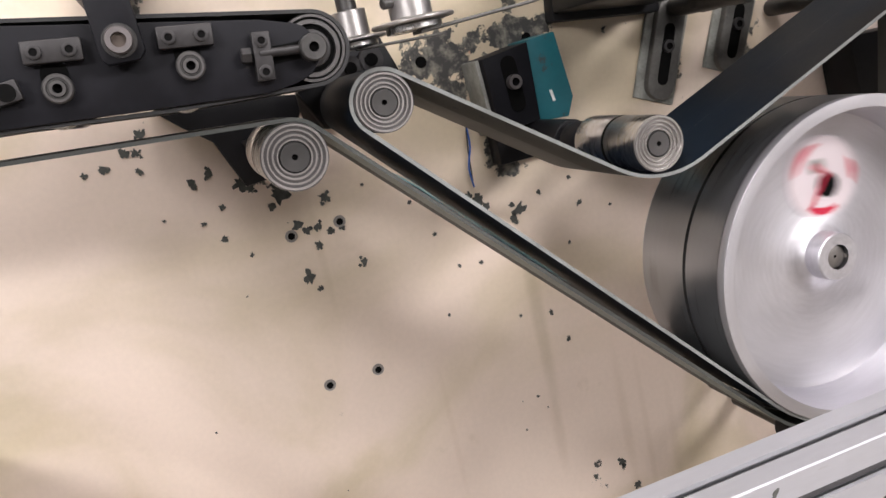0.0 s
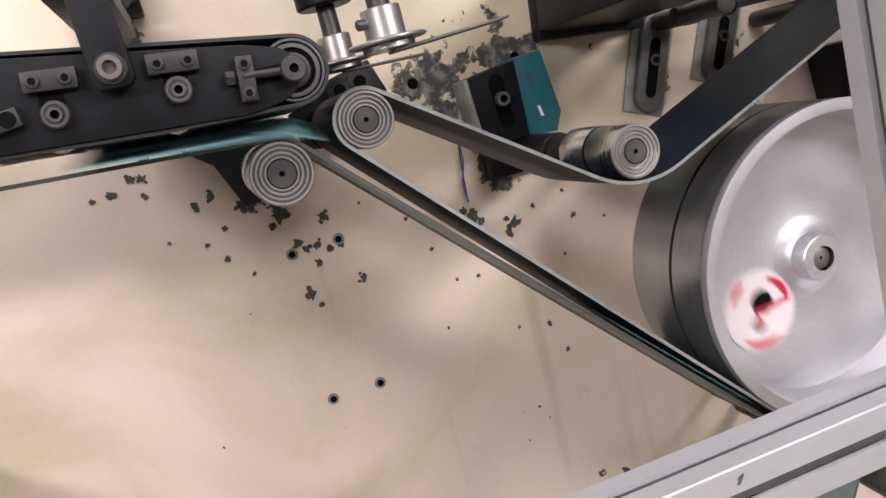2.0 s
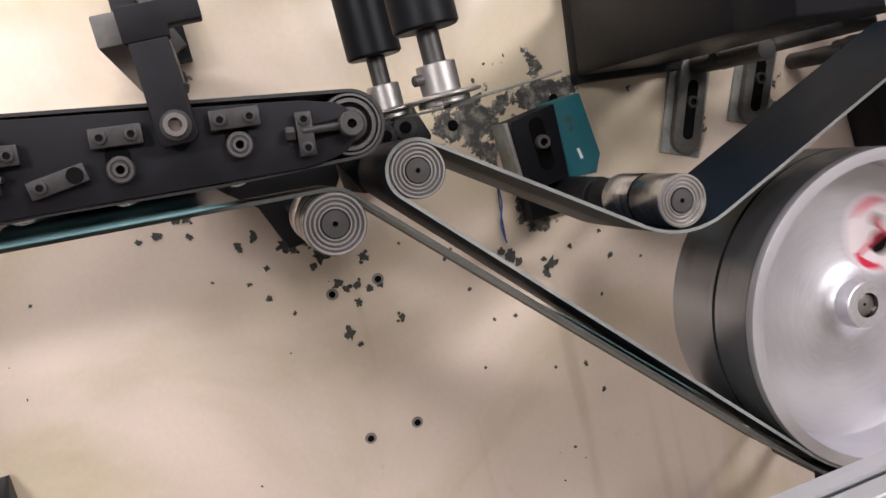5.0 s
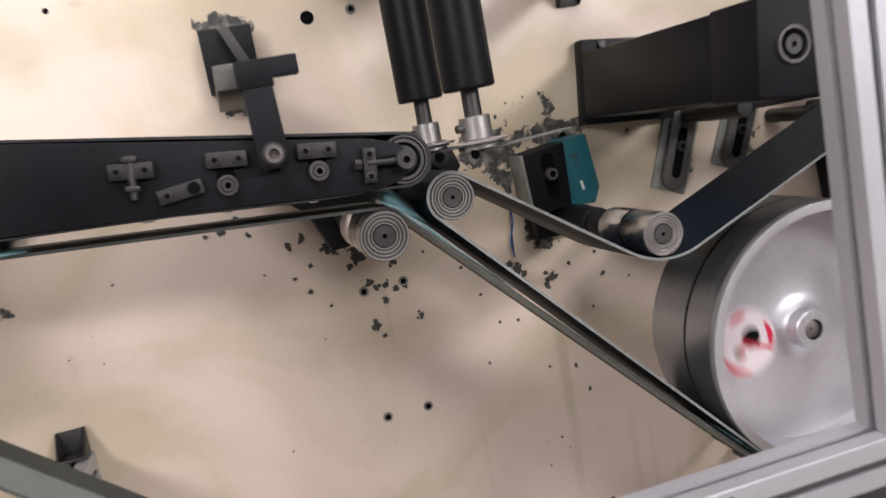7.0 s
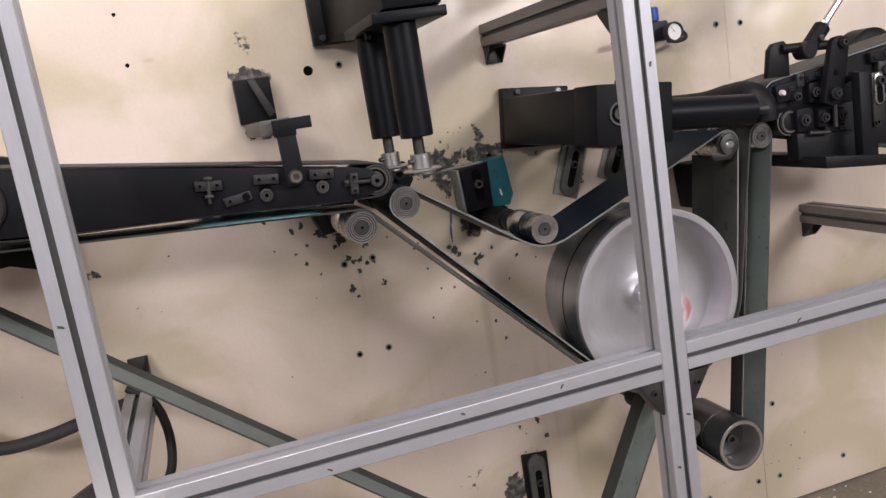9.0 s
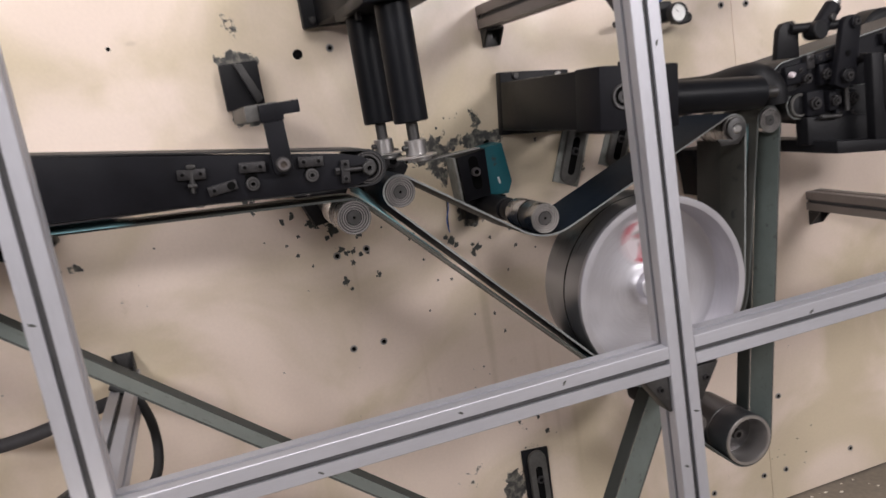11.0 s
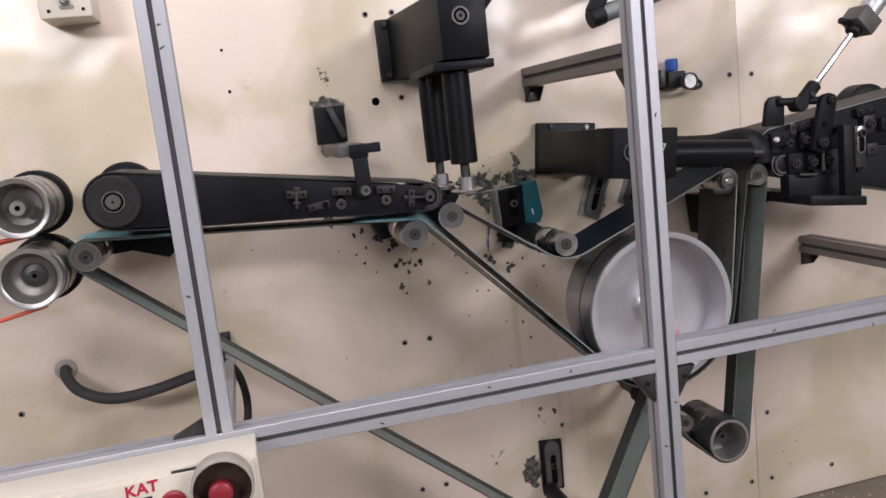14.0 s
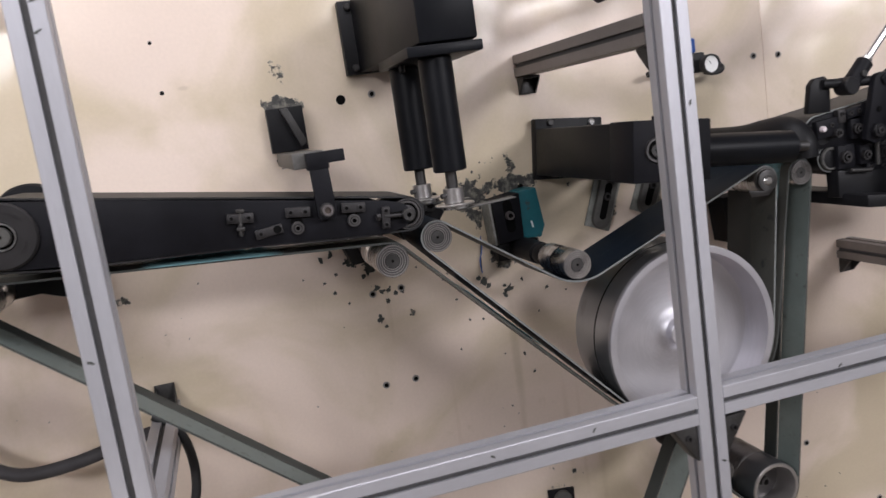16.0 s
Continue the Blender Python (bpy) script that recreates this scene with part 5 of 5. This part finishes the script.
# ---- left end: flanged pulleys, cords ----
def cup_pulley(x, z, r, label, y0=-0.325, hub=True):
    ob = thing("flanged_pulley", label, "pulley", Matrix.Translation((x, 0, z)), "exit pulleys")
    core = [(0, 0.010), (0.0035, 0.010), (0.0045, 0.004), (0.012, 0.004), (0.0135, 0.006), (0.0145, 0.036), (0.020, 0.040), (0.032, 0.038), (0.037, 0.030)]
    if not hub:
        core = [(0, 0.040), (0.003, 0.040), (0.004, 0.036), (0.008, 0.036), (0.009, 0.038), (0.020, 0.040), (0.023, 0.037), (0.032, 0.034), (0.037, 0.028)]
    rot = part("rim", lathe(core + [(r * 0.82, 0.003), (r * 0.93, 0.0), (r * 0.985, 0.0), (r, 0.002), (r, 0.014), (r * 0.93, 0.016), (r * 0.93, 0.030), (r, 0.032), (r, 0.052), (r * 0.93, 0.054), (r * 0.93, 0.07), (r, 0.072), (r, 0.12), (0, 0.12)], segs=64, mats=([2, 2, 0, 0, 3, 3, 3, 3, 3] if hub else [2, 2, 1, 1, 1, 1, 3, 3, 3]) + [0, 0, 0, 0, 1, 1, 1, 0, 1, 1, 1, 0, 0]), [ALU_RIM, RING_GREY, BORE, DISH], ob, "bright turned rim with grooves")
    rot.matrix_basis = Matrix.Translation((0, y0, 0))
    SPIN.append((rot, 0, y0, 0, r, 1 if z < 1.0 else -1))
    part("disc", lathe([(0, 0), (r * 1.12, 0.0), (r * 1.15, 0.003), (r * 1.15, 0.022), (0, 0.024)], segs=56, y=y0 + 0.135), BLACK, ob, "black rear disc")
    part("shaft", rod((0, y0 + 0.16, 0), (0, -0.002, 0), 0.016), DARK_STEEL, ob)
    return ob


cup_pulley(-0.588, 1.084, 0.052, "bright grooved steel pulley with black rear disc")
cup_pulley(-0.590, 0.962, 0.054, "bright dished steel pulley below its twin", hub=False)
cords = thing("red_cord_pair", "thin red-orange drive cords leaving the pulleys", "cord")
part("cord", rod((-0.60, -0.30, 1.0325), (-1.15, -0.30, 0.99), 0.0035, 12), CORD, cords)
part("cord", rod((-0.585, -0.285, 1.0322), (-1.15, -0.285, 0.965), 0.0035, 12), CORD, cords)
part("cord", rod((-0.575, -0.30, 0.908), (-1.15, -0.30, 0.80), 0.0035, 12), CORD, cords)
eb = thing("exit_bracket", "black cast bracket beside the exit roller", "bracket")
part("arm", prism([(-0.50, 1.015), (-0.345, 0.992), (-0.34, 0.972), (-0.375, 0.945), (-0.44, 0.968), (-0.50, 0.965)], -0.165, -0.12, 0.003), BLACK, eb)
part("web", prism([(-0.49, 1.02), (-0.355, 0.992), (-0.37, 0.95), (-0.49, 0.97)], -0.1195, -0.001, 0.003), BLACK, eb)
part("bolt", rod((-0.46, -0.18, 0.998), (-0.46, -0.165, 0.998), 0.006), DARK_STEEL, eb)
tw = thing("upper_rear_wheel", "black wheel showing above the conveyor tail", "pulley")
part("wheel", lathe([(0, -0.002), (0.055, -0.002), (0.058, 0.002), (0.058, 0.025), (0, 0.025)], x=-0.435, z=1.082, y=-0.14, segs=48), BLACK, tw)
part("shaft", rod((-0.435, -0.115, 1.082), (-0.435, -0.002, 1.082), 0.012), DARK_STEEL, tw)

# ---- hose, boxes on the left ----
hs = thing("air_hose", "thick black rubber hose coming out of the panel", "hose")
part("hose", tube([(-0.637, 0.0, 0.716), (-0.630, -0.035, 0.706), (-0.60, -0.075, 0.683), (-0.54, -0.10, 0.663), (-0.46, -0.105, 0.666), (-0.38, -0.10, 0.680), (-0.335, -0.09, 0.684)], 0.0115, 16), HOSE, hs)
part("grommet", lathe([(0.0115, -0.004), (0.021, -0.004), (0.023, 0.0), (0.0115, 0.0)], x=-0.637, z=0.716, y=-0.001, segs=32), SHROUD, hs, "worn pale grommet")
cb = thing("rear_cable", "black cable loop hanging beside the stand-off bar", "cable")
part("cable", tube([(-0.325, -0.10, 0.715), (-0.285, -0.12, 0.68), (-0.272, -0.14, 0.62), (-0.285, -0.15, 0.56), (-0.33, -0.14, 0.52)], 0.008, 14), RUBBER, cb)
ctrl = thing("control_box", "cream control box with red buttons hung on the rail", "control box")
part("body", box(-0.86, -0.252, -0.632, -0.5535, 0.44, 0.698, 0.003), CREAM_BOX, ctrl, "cream sheet-metal body")
part("lid", box(-0.86, -0.257, -0.640, -0.6325, 0.44, 0.690, 0.002), CREAM_BOX, ctrl)
part("hinge", box(-0.375, -0.32, -0.637, -0.631, 0.6905, 0.693, 0.0005), DARK_STEEL, ctrl)
est = part("stop_shroud", lathe([(0, 0.030), (0.037, 0.030), (0.0395, 0.003), (0.041, 0.0), (0.0432, 0.0), (0.0445, 0.002), (0.0445, 0.020)], x=-0.305, z=0.667, y=-0.674, segs=56, mats=[1, 1, 1, 0, 0, 0]), [SHROUD, DARK_WELL], ctrl, "deep beige shroud of the stop button")
part("collar", lathe([(0.0430, 0.0), (0.0438, 0.0), (0.0438, 0.0135), (0.0, 0.0135)], x=-0.305, z=0.667, y=-0.6538, segs=48), SHROUD, est)
part("stop_button", lathe([(0, -0.012), (0.012, -0.011), (0.017, -0.008), (0.018, -0.004), (0.018, 0.006), (0.010, 0.008), (0.010, 0.0145)], x=-0.309, z=0.657, y=-0.659, segs=36), RED_KNOB, est, "dull red mushroom button")
part("push_button", lathe([(0, -0.008), (0.0145, -0.008), (0.0175, -0.005), (0.0175, 0.0)], x=-0.377, z=0.650, y=-0.6405, segs=32), RED_KNOB, ctrl, "flat red push button")
for x, z in ((-0.421, 0.6545), (-0.466, 0.6545)):
    lab = part("label_frame", box(x - 0.0155, x + 0.0155, -0.643, -0.6405, z - 0.011, z + 0.011, 0.0004), DARK_STEEL, ctrl, "dark label frame")
    part("label_plate", box(x - 0.0125, x + 0.0125, -0.6436, -0.6428, z - 0.0085, z + 0.0085, 0), DIAL, lab)
    part("print_bar", box(x - 0.009, x + 0.009, -0.6441, -0.6437, z - 0.003, z + 0.003, 0), RED_PAINT, lab)
tx = bpy.data.curves.new("marker", "FONT")
tx.body, tx.size, tx.extrude, tx.offset, tx.shear = "KAT", 0.024, 0.0002, 0.0006, 0.1
tx.materials.append(RED_PAINT)
to = new("marker_writing", tx)
to.parent, to.matrix_basis = ctrl, pose(-0.441, -0.6407, 0.669, 90, -4, 0)
tagged(to, "red hand-written letters")

pb = thing("signal_box", "small white switch box with glowing pink lamp", "switch box")
part("body", box(-0.541, -0.446, -0.10, -0.001, 1.424, 1.60, 0.004), CREAM_BOX, pb)
part("lamp", lathe([(0, -0.016), (0.008, -0.015), (0.0125, -0.011), (0.014, -0.004), (0.014, 0.0)], x=-0.497, z=1.500, y=-0.1005, segs=32), PINK, pb, "glowing pink lamp lens")
part("lamp_ring", lathe([(0.0145, -0.003), (0.018, -0.003), (0.019, 0.0), (0.0145, 0.0)], x=-0.497, z=1.500, y=-0.1003, segs=32), GREY_RING, pb)
part("switch", lathe([(0, -0.014), (0.0055, -0.014), (0.006, -0.006), (0.009, -0.004), (0.010, 0.0)], x=-0.492, z=1.4555, y=-0.1005, segs=24), STEEL, pb, "metal key switch")
part("label_plate", prism(slot(-0.490, 1.4435, 0.009, 0.0045, 90), -0.1012, -0.1003, 0), GREY_RING, pb)
for x in (-0.523, -0.461):
    socket_screw(pb, x, -0.1002, 1.438, 0.0035, 0.0015)
sk = thing("panel_cutout", "dark rectangular cut-out with metal rim in the panel", "cut-out")
part("rim", box(-0.335, -0.297, -0.006, -0.001, 1.468, 1.56, 0.001), GREY_RING, sk)
part("opening", box(-0.329, -0.303, -0.0085, -0.0062, 1.474, 1.554, 0.0005), BORE, sk)


# ---- folded nonwoven pieces that ride between the belts ----
LINE = belt_path([(1.60, 0.965, 0.02, 1), (1.0, 0.972, 0.02, 1), (0.863, 0.959, 0.0265, 1), (DRUM[0], DRUM[1], R + 0.0048, -1), (0.095, 0.9385, 0.0315, 1), (-0.500, 0.983, 0.0315, 1), (-0.62, 1.012, 0.01, -1), (-1.40, 1.02, 0.01, -1)], closed=False, step=3.0)
CUM = [0.0]
for p0, p1 in zip(LINE, LINE[1:]):
    CUM.append(CUM[-1] + math.hypot(p1[0] - p0[0], p1[1] - p0[1]))
TOP = min(range(len(LINE)), key=lambda i: (LINE[i][0] - 0.096) ** 2 + (LINE[i][1] - 0.968) ** 2)

# where the belts part behind the drum and where they close again at the exit
LEAVE = CUM[TOP] - 0.14
OUT = CUM[TOP] + 0.56


def on_line(s):
    """The pose at the length s along the line: x ahead, z the outer face."""
    s = max(0.001, min(CUM[-1] - 0.001, s))
    lo, hi = 0, len(CUM) - 1
    while hi - lo > 1:
        m = (lo + hi) // 2
        lo, hi = (m, hi) if CUM[m] <= s else (lo, m)
    t = (s - CUM[lo]) / max(1e-9, CUM[hi] - CUM[lo])
    (x0, z0), (x1, z1) = LINE[lo], LINE[hi]
    a = math.degrees(math.atan2(z1 - z0, x1 - x0))
    base = Matrix.Translation((x0 + (x1 - x0) * t, -0.226, z0 + (z1 - z0) * t)) @ pose(0, 0, 0, 0, -a, 0)
    lift = max(0.0, min(1.0, (s - LEAVE) / (CUM[TOP] - LEAVE), (OUT - s) / 0.12))
    return base @ Matrix.Translation((0, -0.05 - 0.034 * lift, 0)) @ pose(0, 0, 0, -11.5 * lift, 0, 0) @ Matrix.Translation((0, 0.05, 0))


SEG, PIECES, PERIOD, CROSS = 0.035, 5, 0.2671, 0.10
MASK_ROWS = []


def cloth_piece(ends):
    """A pleated strip of cloth, slightly wavy."""
    own = bmesh.new()
    ys = [-0.050, -0.030, -0.029, -0.012, -0.011, 0.010, 0.011, 0.030, 0.031, 0.0475]
    zs = [0.0, 0.0003, 0.0008, 0.0008, 0.0003, 0.0003, 0.0008, 0.0008, 0.0003, 0.0]
    top = [[own.verts.new((x, y, z + 0.0006)) for y, z in zip(ys, zs)] for x in (-SEG * 0.52, SEG * 0.52)]
    low = [[own.verts.new((x, y, z - 0.0006)) for y, z in zip(ys, zs)] for x in (-SEG * 0.52, SEG * 0.52)]
    n = len(ys)
    for k in range(n - 1):
        own.faces.new((top[0][k], top[1][k], top[1][k + 1], top[0][k + 1]))
        own.faces.new((low[0][k], low[0][k + 1], low[1][k + 1], low[1][k]))
    for e in (0, 1):
        for k in range(n - 1):
            own.faces.new((top[e][k], top[e][k + 1], low[e][k + 1], low[e][k]))
    for k in (0, n - 1):
        own.faces.new((top[0][k], top[1][k], low[1][k], low[0][k]))
    return own


cloth_mesh = finish(cloth_piece(0), "cloth_segment", MASK_BLUE)
LEAD = CUM[TOP]
TRAVEL = CUM[-1] / V
first_k = -int((CUM[-1] - LEAD) / V / PERIOD) - 1
last_k = int((16.2 - CROSS) / PERIOD + LEAD / V / PERIOD) + 1
for k in range(first_k, last_k + 1):
    m_ob = thing("face_mask", "folded teal nonwoven face mask blank between the belts", "face mask", group="face masks on the line")
    segs = []
    for j in range(PIECES):
        o = new("cloth_segment", cloth_mesh)
        o.parent = m_ob
        segs.append((o, (j - (PIECES - 1) / 2) * SEG))
    MASK_ROWS.append((k, m_ob, segs))


def motions():
    # the drum and the rollers
    for ob, x, y, z, r, sense in SPIN:
        if r is None:
            step, rate, a0 = 0.1, OMEGA, 78.9
        else:
            rate, a0 = sense * math.degrees(V / r), 0.0
            step = 80.0 / abs(rate)
        n = int(16.0 / step) + 1
        times = [i * step for i in range(n)] + [16.0]
        stamps, rows = set(), []
        for t in times:
            fr = frame(t)
            if fr in stamps:
                continue
            stamps.add(fr)
            rows.append(((fr - 1) / FPS, pose(x, y, z, 0, -(a0 + rate * (fr - 1) / FPS), 0)))
        walk(ob, rows)
    # the masks: from the pile at the infeed along the line to the pile at the outfeed
    total = len(MASK_ROWS)
    for i, (k, m_ob, segs) in enumerate(MASK_ROWS):
        begin = CROSS + k * PERIOD - LEAD / V
        before = pose(2.3, -0.24, 0.002 + 0.0026 * (total - i), 0, 180, 0)
        after = pose(-2.0, -0.24, 0.002 + 0.0026 * (i + 1), 0, 180, 0)
        times = [0.0] + [begin + q * 2 / FPS for q in range(-1, int(TRAVEL * FPS / 2) + 2)] + [16.0]
        keys, seen = [], set()
        for t in times:
            fr = frame(t)
            if t < 0 or t > 16.0 or fr in seen:
                continue
            seen.add(fr)
            s = V * ((fr - 1) / FPS - begin)
            keys.append(((fr - 1) / FPS, s))
        keys.sort()
        rows, parts = [], [[] for _ in segs]
        for t, s in keys:
            still = before if s <= 0 else after if s >= CUM[-1] else None
            base = still or on_line(s)
            rows.append((t, base))
            inv = base.inverted()
            for j, (o, off) in enumerate(segs):
                parts[j].append((t, pose(off, 0, 0) if still else inv @ on_line(s + off)))
        walk(m_ob, rows)
        for j, (o, off) in enumerate(segs):
            walk(o, parts[j])


motions()
